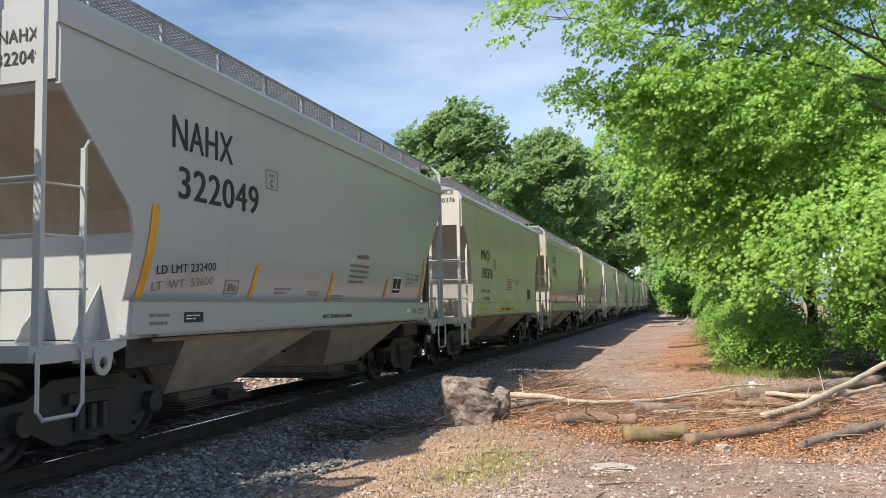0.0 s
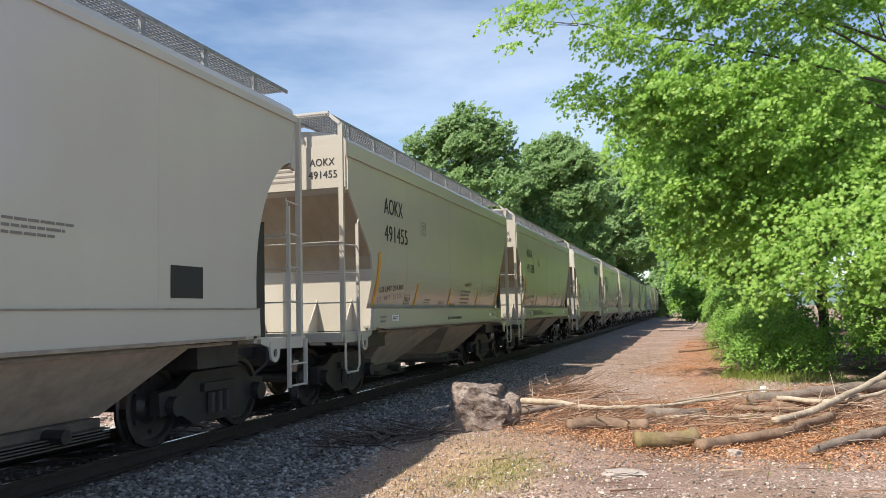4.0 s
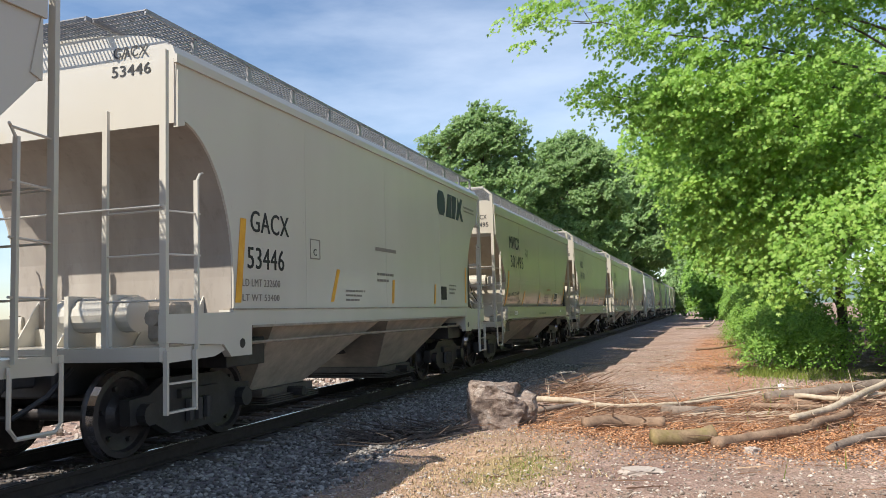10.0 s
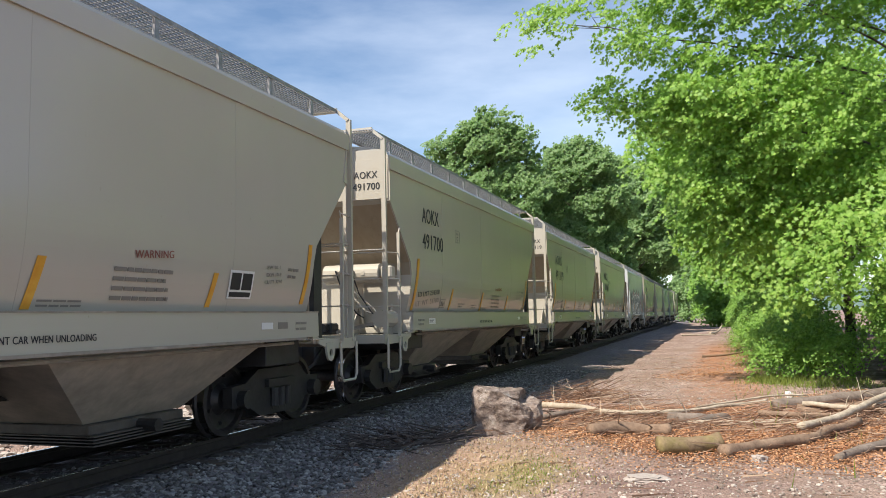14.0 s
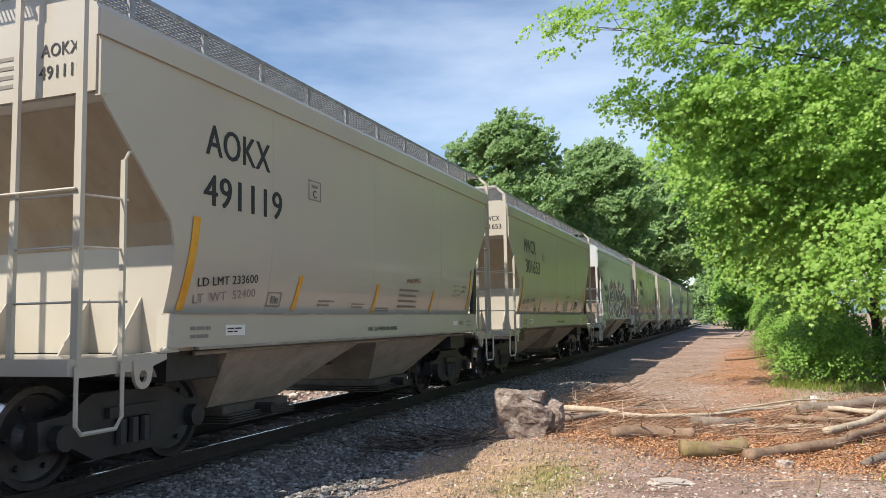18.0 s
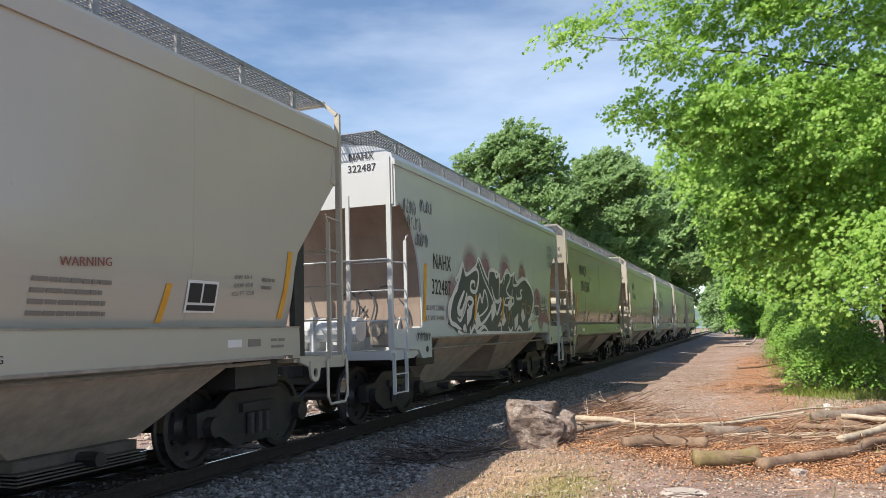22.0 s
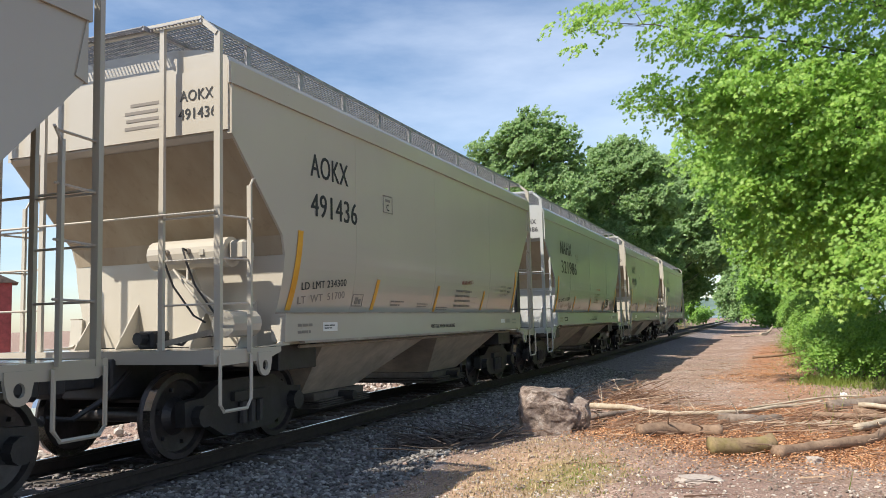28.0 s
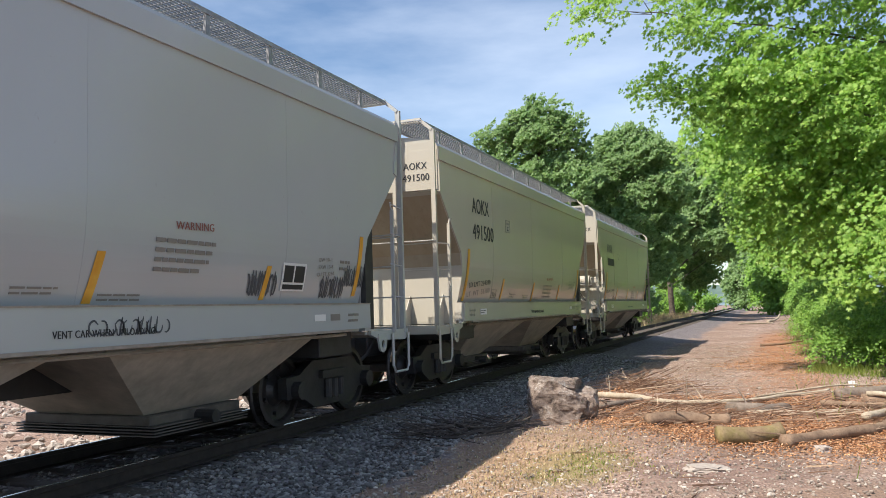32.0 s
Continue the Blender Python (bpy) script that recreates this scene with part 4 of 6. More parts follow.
for y, z, r in ((-2.05, 2.62, 0.36), (-1.12, 2.62, 0.31), (0.35, 2.62, 0.36), (1.81, 2.68, 0.27)):
    arc = [(y + r * math.cos(a) * 0.95, z - 0.05 + r * math.sin(a) * 0.9) for a in (radians(10 + 20 * i) for i in range(9))]
    part("graffiti_arc", ribbon(arc, 0.11, X + 0.002), M_MAROON, tag_car, "muted maroon sprayed arc")
    bm = bmesh.new()
    bm.faces.new([bm.verts.new((0, math.cos(a), math.sin(a))) for a in (2 * math.pi * i / 20 for i in range(20))])
    halo = part("spray_halo", bm, M_MIST, tag_car, "soft sprayed halo")
    halo.matrix_basis = Matrix.Translation((X + 0.001, y, z + 0.08)) @ Matrix.Diagonal((1, r * 1.5, r * 1.4, 1))
for ya, yb, w in ((-1.97, -1.86, 0.11), (-0.05, 0.07, 0.09), (1.86, 2.0, 0.07)):
    part("reflective_strip", prism([(ya, 1.66), (ya + w, 1.66), (yb + w, 2.14), (yb, 2.14)], X + 0.013, X + 0.016), M_TAN if ya > 1 else M_ORANGE, tag_car, "orange reflective strip")
part("graffiti_form", prism(MASS, X + 0.002, X + 0.005), M_SPRAY, tag_car, "dark sprayed swooping form")
for i, edge in enumerate(zip(MASS[::3], MASS[1::3], MASS[2::3], MASS[3::3])):
    part("graffiti_outline", ribbon(edge, 0.07, X + 0.007), M_SPRAYW, tag_car, "pale sprayed outline")
for pts, w in STROKES_FRONT + STROKES_REAR:
    part("graffiti_highlight", ribbon(pts, w * 1.5, X + 0.009), M_SPRAYW, tag_car)
for y, z, h, lean in ((-2.35, 1.75, 0.34, 0.2), (-1.75, 1.62, 0.26, -0.1), (-0.75, 1.85, 0.36, 0.12), (0.05, 1.7, 0.3, -0.15), (0.55, 2.0, 0.24, 0.1), (1.0, 1.6, 0.3, 0.15), (1.7, 1.75, 0.26, -0.1), (2.25, 1.6, 0.24, 0.12)):
    part("graffiti_wedge", prism([(y - 0.05, z - h * 0.7), (y + 0.22, z - h * 0.25), (y + 0.16 + lean, z + h * 0.7), (y - 0.12 + lean * 0.5, z + h * 0.2)], X + 0.006, X + 0.008), M_SPRAYW, tag_car)
for pts, w in TINTS:
    part("graffiti_tint", ribbon(pts, w, X + 0.012), M_TAN, tag_car)
# thin bubble shapes sprayed on the front end sheet
for pts in ([(0.1, 2.05), (0.3, 2.15), (0.42, 1.9), (0.3, 1.5)], [(0.45, 2.1), (0.62, 2.16), (0.75, 1.9), (0.6, 1.45)], [(0.2, 1.75), (0.3, 1.9)], [(0.2, 1.9), (0.3, 1.75)], [(0.48, 1.75), (0.58, 1.9)], [(0.48, 1.9), (0.58, 1.75)],
            [(0.85, 2.2), (1.05, 2.2), (1.0, 1.95), (1.1, 1.7)], [(-0.5, 2.1), (-0.35, 1.6), (-0.2, 1.3)], [(1.2, 2.0), (1.35, 1.8), (1.4, 1.5)]):
    part("scrawl_stroke", ribbon(pts, 0.035, 4.668), M_SPRAY, tag_car).matrix_basis = pose(0, 0, 0, 0, 0, -90)


def scrawl(car, y, z, w, h, n, x, seed, thick=0.02):
    """A quick illegible scrawl: loops and slashes side by side."""
    r = random.Random(seed)
    step = w / n
    for i in range(n):
        c = y + step * (i + 0.5)
        a0 = r.uniform(0, 6.3)
        sweep = r.choice((-1, 1)) * r.uniform(2.2, 5.2)
        pts = [(c + step * 0.55 * math.cos(a0 + sweep * t / 5), z + h * (0.5 + 0.42 * math.sin(a0 + sweep * t / 5))) for t in range(6)]
        part("scrawl_stroke", ribbon(pts, thick, x), M_SPRAY, car)
        if r.random() < 0.7:
            q = c + r.uniform(-0.3, 0.3) * step
            part("scrawl_stroke", ribbon([(q - 0.1 * step, z), (q, z + h * 0.5), (q + step * r.uniform(0, 0.4), z + h * 1.1)], thick, x), M_SPRAY, car)


for i, (y, z) in enumerate(((-5.35, 3.35), (-5.15, 3.1), (-4.85, 2.85), (-4.6, 3.45))):
    scrawl(tag_car, y, z, 0.55, 0.22, 7, X, 20 + i)
for i in range(3):
    scrawl(tag_car, 4.55, 3.55 - 0.22 * i, 0.6, 0.16, 8, X, 30 + i)
scrawl(tag_car, 3.62, 2.08, 0.6, 0.2, 5, X, 36, 0.03)
bars(tag_car, X, 3.62, 4.1, 1.86, 2.0, 2, M_INK)
part("graffiti_swoosh", ribbon([(2.9, 2.2), (3.15, 2.38), (3.42, 2.2), (3.45, 1.8), (3.9, 1.7), (4.3, 1.6), (4.4, 1.3)], 0.24, X + 0.006), M_MAROON, tag_car, "muted maroon sprayed swoosh")
part("service_panel", box(X + 0.008, X + 0.010, 2.88, 3.3, 1.72, 2.02), M_LABEL, tag_car)
for a, b in ((2.91, 3.08), (3.1, 3.27)):
    part("panel_print", box(X + 0.011, X + 0.012, a, b, 1.76, 1.99), M_SPRAY, tag_car)
scrawl(tag_car, -4.95, 1.27, 0.6, 0.14, 8, HW + 0.035, 37)
scrawl(train[4][0], 3.5, 1.55, 0.35, 0.3, 7, X, 41, 0.08)
scrawl(train[4][0], 3.62, 1.42, 0.28, 0.2, 6, X, 42, 0.07)
for i in range(4):
    scrawl(train[4][0], -3.9 + i * 0.62, 1.25, 0.5, 0.2, 10, HW + 0.027, 43 + i, 0.02)
    scrawl(train[4][0], -3.7 + i * 0.62, 1.27, 0.4, 0.14, 6, HW + 0.027, 53 + i, 0.03)
for i, (y, z) in enumerate(((2.05, 1.62), (3.55, 1.6), (4.05, 1.75))):
    scrawl(train[13][0], y, z, 0.55, 0.25, 9, X, 60 + i, 0.028)
scrawl(train[13][0], -0.1, 1.28, 0.9, 0.14, 10, HW + 0.026, 66, 0.02)

# ---- the lower side sheets of the angled cars lean in towards the sill ----
FOLD, INSET = 2.45, 0.14
LEANING = ("body", "end_slope_sheet", "reflective_strip", "stencil_box", "small_print", "service_panel", "panel_print", "weld_seam", "scrawl_stroke")
WORDS = ("load_limit", "light_weight", "dimensions", "warning")


def lean(z):
    return -INSET * min(1.0, max(0.0, (FOLD - z) / (FOLD - 1.53))) ** 2


done = set()
for (c, at), row in zip(train, CARS):
    if row[0] != "angled":
        continue
    for o in c.children_recursive:
        kind = o.name.split(".")[0]
        if kind in WORDS:
            m = o.matrix_basis.copy()
            z0, h = m[2][3], m[2][1]
            if z0 + h < FOLD:
                m[0][3] += lean(z0) + 0.008
                m[0][1] += lean(z0 + h) - lean(z0)
                o.matrix_basis = m
        if kind not in LEANING or o.data.name in done:
            continue
        done.add(o.data.name)
        if kind not in ("body", "end_slope_sheet") and max(v.co.z for v in o.data.vertices) < 1.45:
            continue
        bm = bmesh.new()
        bm.from_mesh(o.data)
        for z in (FOLD, 2.3, 2.18, 2.06, 1.94, 1.82, 1.7, 1.6, 1.53):
            bmesh.ops.bisect_plane(bm, geom=bm.verts[:] + bm.edges[:] + bm.faces[:], plane_co=(0, 0, z), plane_no=(0, 0, 1))
        for v in bm.verts:
            if abs(v.co.x) > HW - 0.035:
                d = lean(v.co.z) + (0.0 if kind in ("body", "end_slope_sheet", "weld_seam") else 0.005)
                v.co.x += d if v.co.x > 0 else -d
        bm.to_mesh(o.data)
        bm.free()

# ---- ground ----


def ground_height(x, y):
    """Track bed, shoulder, path and bank, with gentle unevenness."""
    n = 0.035 * np.sin(0.9 * x + 0.35 * y) + 0.03 * np.sin(1.7 * y - 0.6 * x + 1.0) + 0.015 * np.sin(4.1 * x + 3.3 * y)
    bed = np.interp(x, [-9, -5, -3.0, -2.2, -1.45, 1.45, 2.3, 2.9, 4.5, 8.0, 10.0, 16, 30], [-0.35, -0.35, -0.42, -0.38, -0.21, -0.21, -0.34, -0.37, -0.36, -0.33, -0.25, 0.0, 0.4])
    # the path lies higher close by and sinks along the track
    near_path = np.interp(y, [14, 28], [1, 0]) * np.interp(x, [2.0, 3.0, 9.0, 12.0], [0, 1, 1, 0])
    bed = bed + 0.17 * near_path - 0.05 * (1 - np.interp(y, [14, 28], [1, 0])) * np.interp(x, [2.5, 3.5, 8, 10], [0, 1, 1, 0])
    w = np.clip((np.abs(x) - 1.4) / 1.2, 0, 1) * np.clip((300 - np.abs(x)) / 200, 0, 1)
    return bed + n * w


def lines(spans):
    out = [spans[0][0]]
    for a, b, step in spans:
        k = max(1, round((b - a) / step))
        out += [a + (b - a) * (i + 1) / k for i in range(k)]
    return np.array(out)


gx = lines([(-2500, -400, 700), (-400, -60, 60), (-60, -12, 6), (-12, -3, 0.5), (-3, 1.2, 0.35), (1.2, 10, 0.11), (10, 20, 0.6), (20, 80, 6), (80, 400, 60), (400, 2500, 700)])
gy = lines([(-800, -60, 120), (-60, 0, 6), (0, 5, 0.5), (5, 22, 0.13), (22, 60, 0.7), (60, 200, 5), (200, 600, 60), (600, 3000, 600)])
GX, GY = np.meshgrid(gx, gy)
GZ = ground_height(GX, GY)
jit = np.random.default_rng(3)
near = (GX > 1.4) & (GX < 10) & (GY > 4) & (GY < 22)
GZ = GZ + near * jit.normal(0, 0.008, GZ.shape)
nx, ny = len(gx), len(gy)
idx = np.arange(nx * ny).reshape(ny, nx)
quads = np.stack([idx[:-1, :-1], idx[:-1, 1:], idx[1:, 1:], idx[1:, :-1]], -1).reshape(-1, 4)

k = Mat("gravel_ground", rough=0.95, spec=0.15)


def region(k, cx, cy, rx, ry, soft=0.6):
    """1 inside an ellipse on the ground, falling to 0 at its ragged edge."""
    mp = k.n.new("ShaderNodeMapping")
    mp.vector_type = "TEXTURE"
    mp.inputs["Location"].default_value = (cx, cy, 0)
    mp.inputs["Scale"].default_value = (rx, ry, 1000)
    k.l.new(k.tc.outputs["Object"], mp.inputs[0])
    g = k.n.new("ShaderNodeTexGradient")
    g.gradient_type = "SPHERICAL"
    k.l.new(mp.outputs[0], g.inputs[0])
    r = k.math("ADD", g.outputs["Fac"], k.math("MULTIPLY", k.math("SUBTRACT", k.noise(1.6, 5, 0.7), 0.5), 0.9))
    return k.fit(r, 0.18, 0.18 + soft)


stone = k.voronoi(34, "Color")
stone2 = k.voronoi(75, "Color")
peb = k.ramp(k.math("MULTIPLY", stone, 1.0), [(0.15, (0.13, 0.09, 0.068)), (0.5, (0.31, 0.24, 0.19)), (0.85, (0.62, 0.52, 0.43))])
fine = k.ramp(stone2, [(0.15, (0.11, 0.085, 0.065)), (0.85, (0.47, 0.39, 0.315))])
col = k.mix(k.fit(k.noise(3, 4), 0.4, 0.6), peb, fine)
col = k.mix(k.fit(k.noise(0.5, 5, 0.65), 0.38, 0.62, 0, 0.8), col, (0.23, 0.17, 0.12))
dirt = k.ramp(k.noise(9, 6, 0.7), [(0.3, (0.155, 0.11, 0.088)), (0.7, (0.28, 0.21, 0.165))])
col = k.mix(region(k, 5.97, 7.36, 1.72, 1.44), col, dirt)
straw = k.ramp(k.noise(22, 5, 0.75, (1, 0.35, 1)), [(0.3, (0.22, 0.15, 0.085)), (0.7, (0.48, 0.36, 0.22))])
col = k.mix(k.math("MULTIPLY", region(k, 4.26, 7.36, 1.54, 3.25), 0.8), col, straw)
moss = k.ramp(k.noise(30, 4, 0.7), [(0.3, (0.10, 0.12, 0.03)), (0.7, (0.30, 0.31, 0.08))])
col = k.mix(k.math("MULTIPLY", region(k, 4.75, 7.45, 0.68, 1.54, 0.5), 0.5), col, moss)
rust = k.ramp(k.noise(20, 5, 0.7), [(0.3, (0.25, 0.125, 0.062)), (0.7, (0.48, 0.25, 0.12))])
col = k.mix(k.math("MULTIPLY", region(k, 6.87, 11.61, 3.61, 3.52, 0.4), 0.85), col, rust)
col = k.mix(k.math("MULTIPLY", region(k, 6.9, 30, 1.8, 26, 0.6), 0.75), col, rust)
soil = k.ramp(k.noise(7, 6, 0.7), [(0.3, (0.05, 0.04, 0.028)), (0.7, (0.14, 0.10, 0.065))])
col = k.mix(region(k, 14, 40, 7.5, 60, 0.5), col, soil)
col = k.mix(region(k, 13.6, 20, 4.6, 9, 0.4), col, soil)
# ballast grey, widened onto the path to darken the train's shaded strip
blst_and_shade = k.ramp(k.voronoi(21, "Color"), [(0.0, (0.08, 0.077, 0.073)), (1.0, (0.27, 0.26, 0.25))])
col = k.mix(region(k, 0, 90, 4.1, 400, 0.12), col, blst_and_shade)
k.color(k.mix(1.0, col, (1.06, 0.975, 1.02), "MULTIPLY"))
k.bump(k.math("ADD", k.voronoi(34), k.math("MULTIPLY", k.noise(60, 4), 0.5)), 0.7, 0.025)
M_GROUND = k.m
ground = raw("ground", np.stack([GX, GY, GZ], -1).reshape(-1, 3).tolist(), quads.tolist(), M_GROUND)
tagged(ground, "gravel and dirt ground beside a railway track", "ground", kind="structure")


def lift(x, y):
    return float(ground_height(np.array(x), np.array(y)))


# ---- track ----
track = tagged(new("track"), "single railway track on dark ballast", "track", kind="structure")
for sx in (-0.753, 0.753):
    pts = [(-0.07, -0.175), (0.07, -0.175), (0.07, -0.16), (0.012, -0.145), (0.012, -0.05), (0.036, -0.04), (0.036, -0.004), (-0.036, -0.004), (-0.036, -0.04), (-0.012, -0.05), (-0.012, -0.145), (-0.07, -0.16)]
    bm = bmesh.new()
    a = [bm.verts.new((sx + x, -260, z)) for x, z in pts]
    b = [bm.verts.new((sx + x, 420, z)) for x, z in pts]
    for i in range(len(pts)):
        bm.faces.new((a[i], a[(i + 1) % len(pts)], b[(i + 1) % len(pts)], b[i]))
    bmesh.ops.recalc_face_normals(bm, faces=bm.faces[:])
    rail = part("rail", bm, M_RAIL, track, "rust-brown steel rail with polished top")
    part("rail_head", box(sx - 0.012, sx + 0.016, -260, 420, -0.004, 0.0), M_SHINE, rail)
M_TIE = plain("weathered_tie", (0.085, 0.07, 0.058), 0.9, scale=5, bump=0.5)
tie0 = part("tie", box(-1.3, 1.3, -0.11, 0.11, -0.36, -0.18, 0.012), M_TIE, track)
tie0.matrix_basis = pose(0, -6, 0)
rnd = random.Random(5)
for i in range(1, 230):
    again(tie0, "tie", pose(rnd.uniform(-0.03, 0.03), -6 + i * 0.54, rnd.uniform(-0.012, 0.004), 0, 0, rnd.uniform(-1, 1)), track)

# ---- stones ----
def stones(name, xs, ys, zs, sizes, material, seed, flat=0.7):
    """Many small broken stones in one mesh."""
    r = np.random.default_rng(seed)
    bm = bmesh.new()
    bmesh.ops.create_icosphere(bm, subdivisions=1, radius=0.5)
    V = np.array([v.co[:] for v in bm.verts])
    F = np.array([[v.index for v in f.verts] for f in bm.faces])
    bm.free()
    n = len(xs)
    jitter = r.uniform(0.72, 1.22, (n, len(V), 1))
    st = r.uniform(0.65, 1.3, (n, 1, 3)) * np.array([1, 1, flat])
    P = V[None] * jitter * st * np.asarray(sizes)[:, None, None]
    a = r.uniform(0, 2 * np.pi, n)
    c, s = np.cos(a)[:, None], np.sin(a)[:, None]
    Q = P.copy()
    Q[..., 0] = P[..., 0] * c - P[..., 1] * s
    Q[..., 1] = P[..., 0] * s + P[..., 1] * c
    Q += np.stack([xs, ys, zs], -1)[:, None]
    faces = (F[None] + (np.arange(n) * len(V))[:, None, None]).reshape(-1, 3)
    return raw(name, Q.reshape(-1, 3).tolist(), faces.tolist(), material)


def rock_mat(name, stops, scale=7):
    k = Mat(name, rough=0.92, spec=0.2)
    c = k.ramp(k.island(), stops)
    k.color(k.mix(k.fit(k.noise(scale * 4, 5, 0.7), 0.4, 0.7, 0, 0.4), c, tuple(v * 0.6 for v in stops[0][1])))
    k.bump(k.noise(scale * 6, 5), 0.4, 0.01)
    return k.m


M_BALLAST = rock_mat("dark_ballast", [(0.0, (0.10, 0.093, 0.086)), (0.6, (0.205, 0.194, 0.182)), (1.0, (0.38, 0.36, 0.335))])
M_PEB = rock_mat("pale_pebbles", [(0.0, (0.17, 0.135, 0.11)), (0.6, (0.36, 0.30, 0.25)), (1.0, (0.60, 0.54, 0.47))])
M_RUBBLE = rock_mat("pale_rubble", [(0.0, (0.30, 0.255, 0.22)), (0.6, (0.44, 0.385, 0.34)), (1.0, (0.60, 0.54, 0.48))])
r = np.random.default_rng(11)
n = 17000
y = 3.5 + 22 * r.random(n) ** 1.5
x = np.where(r.random(n) < 0.8, r.uniform(1.0, 3.1, n), r.uniform(-1.4, 1.2, n))
keep = ~((np.abs(np.abs(x) - 0.753) < 0.1))
x, y = x[keep], y[keep]
tagged(stones("ballast", x, y, ground_height(x, y) + 0.012, r.uniform(0.03, 0.075, len(x)), M_BALLAST, 12), "dark grey crushed stone ballast", "ballast", kind="stuff")
n = 24000
y = 5 + 30 * r.random(n) ** 1.9
x = r.uniform(2.9, 9.0, n)
tagged(stones("pebbles", x, y, ground_height(x, y) + 0.004, r.uniform(0.012, 0.05, n) * r.uniform(0.4, 1.1, n) ** 1.3, M_PEB, 13), "loose pale pebbles on the gravel path", "gravel", kind="stuff")
n = 8000
y = -2 + 62 * r.random(n) ** 1.3
x = -1.7 - 7.5 * r.random(n) ** 1.6
heap = 0.62 * np.exp(-((x + 5.5) / 1.9) ** 2) * (0.6 + 0.4 * np.sin(y * 0.8))
tagged(stones("rubble", x, y, ground_height(x, y) + heap * r.random(n), r.uniform(0.05, 0.24, n) * r.uniform(0.5, 1.0, n), M_RUBBLE, 14), "pale sunlit broken rubble beyond the track", "rubble", kind="stuff")

# ---- boulder and single stones ----
k = Mat("boulder_stone", rough=0.9, spec=0.2)
c = k.ramp(k.noise(5.5, 8, 0.75), [(0.32, (0.11, 0.085, 0.07)), (0.5, (0.27, 0.21, 0.175)), (0.68, (0.43, 0.37, 0.32))])
c = k.mix(k.fit(k.noise(6, 6, 0.75), 0.55, 0.66, 0, 0.6), c, (0.55, 0.50, 0.45))
c = k.mix(k.fit(k.noise(13, 6, 0.75, (1, 1, 0.6)), 0.58, 0.68, 0, 0.85), c, (0.06, 0.05, 0.042))
k.color(c)
k.bump(k.noise(9, 8, 0.75), 1.0, 0.06)
M_BOULDER = k.m


FACETS = [(0.55, -0.35, 0.75, 0.50), (-0.75, -0.5, 0.42, 0.60), (0.85, -0.45, -0.3, 0.58), (0.75, 0.2, 0.62, 0.5), (0.5, -0.85, 0.1, 0.56)]


def rock(name, size, at, turn, seed, cuts=4, rough_amt=0.09, material=None):
    bm = bmesh.new()
    bmesh.ops.create_cube(bm, size=1)
    bmesh.ops.subdivide_edges(bm, edges=bm.edges[:], cuts=cuts * 3, use_grid_fill=True)
    off = Vector((seed * 3.1, seed * 1.7, seed * 0.9))
    for v in bm.verts:
        p = v.co.copy()
        sp = p.normalized() * 0.62
        q = p.lerp(sp, 0.12)
        # broken corners and a sloping crown
        for nx_, ny_, nz_, h in FACETS:
            over = p.x * nx_ + p.y * ny_ + p.z * nz_ - h + 0.05 * noise.noise(p * 3 + off)
            if over > 0:
                q -= Vector((nx_, ny_, nz_)) * over
        q += p.normalized() * (noise.noise(p * 2.1 + off) * rough_amt * 1.6 + noise.noise(p * 6 + off) * rough_amt * 0.6 + noise.noise(p * 15 + off) * rough_amt * 0.35 + min(0, noise.noise(p * 8 - off) + 0.15) * rough_amt * 0.9 + abs(noise.noise(p * 3.4 - off)) * -rough_amt + (noise.voronoi(p * 2.6 + off)[0][0] - 0.3) * -rough_amt * 1.2)
        v.co = Vector((q.x * size[0], q.y * size[1], q.z * size[2]))
    ob = part(name, bm, material or M_BOULDER)
    ob.matrix_basis = pose(*at, 0, 0, turn)
    ob.data.shade_flat()
    return ob


tagged(rock("boulder", (0.93, 0.80, 0.66), (3.87, 10.4, 0.09), 12, 2, 9, 0.05), "rough grey-brown boulder at the edge of the path", "boulder")
tagged(rock("stone", (0.34, 0.2, 0.1), (4.12, 10.57, -0.33), 30, 5, 2), "small grey stone beside the boulder", "stone")
tagged(rock("flat_stone", (0.42, 0.22, 0.07), (6.0, 7.45, lift(6.0, 7.45) + 0.015), 10, 3, 2, 0.1, M_RUBBLE), "flat pale stone in the dirt", "stone")
tagged(rock("pale_stone", (0.13, 0.1, 0.13), (7.93, 15.67, lift(7.93, 15.67) + 0.04), 10, 4, 2, 0.1, M_LABEL), "small white stone by the path", "stone")
tagged(rock("pale_stone", (0.16, 0.12, 0.08), (7.05, 8.72, lift(7.05, 8.72) + 0.03), 40, 6, 2, 0.1, M_RUBBLE), "small pale stone in the leaf litter", "stone")

# ---- fallen wood ----


def bark(name, lo, hi, moss_amt=0.0):
    k = Mat(name, rough=0.92, spec=0.15)
    c = k.ramp(k.noise(5, 6, 0.7, (1, 1, 1)), [(0.3, lo), (0.7, hi)])
    c = k.mix(k.fit(k.noise(26, 4, 0.7), 0.5, 0.7, 0, 0.5), c, tuple(v * 0.5 for v in lo))
    if moss_amt:
        c = k.mix(k.fit(k.noise(4, 5), 0.42, 0.62, 0, moss_amt), c, (0.20, 0.19, 0.05))
    k.color(c)
    k.bump(k.noise(22, 6, 0.7), 0.6, 0.012)
    return k.m


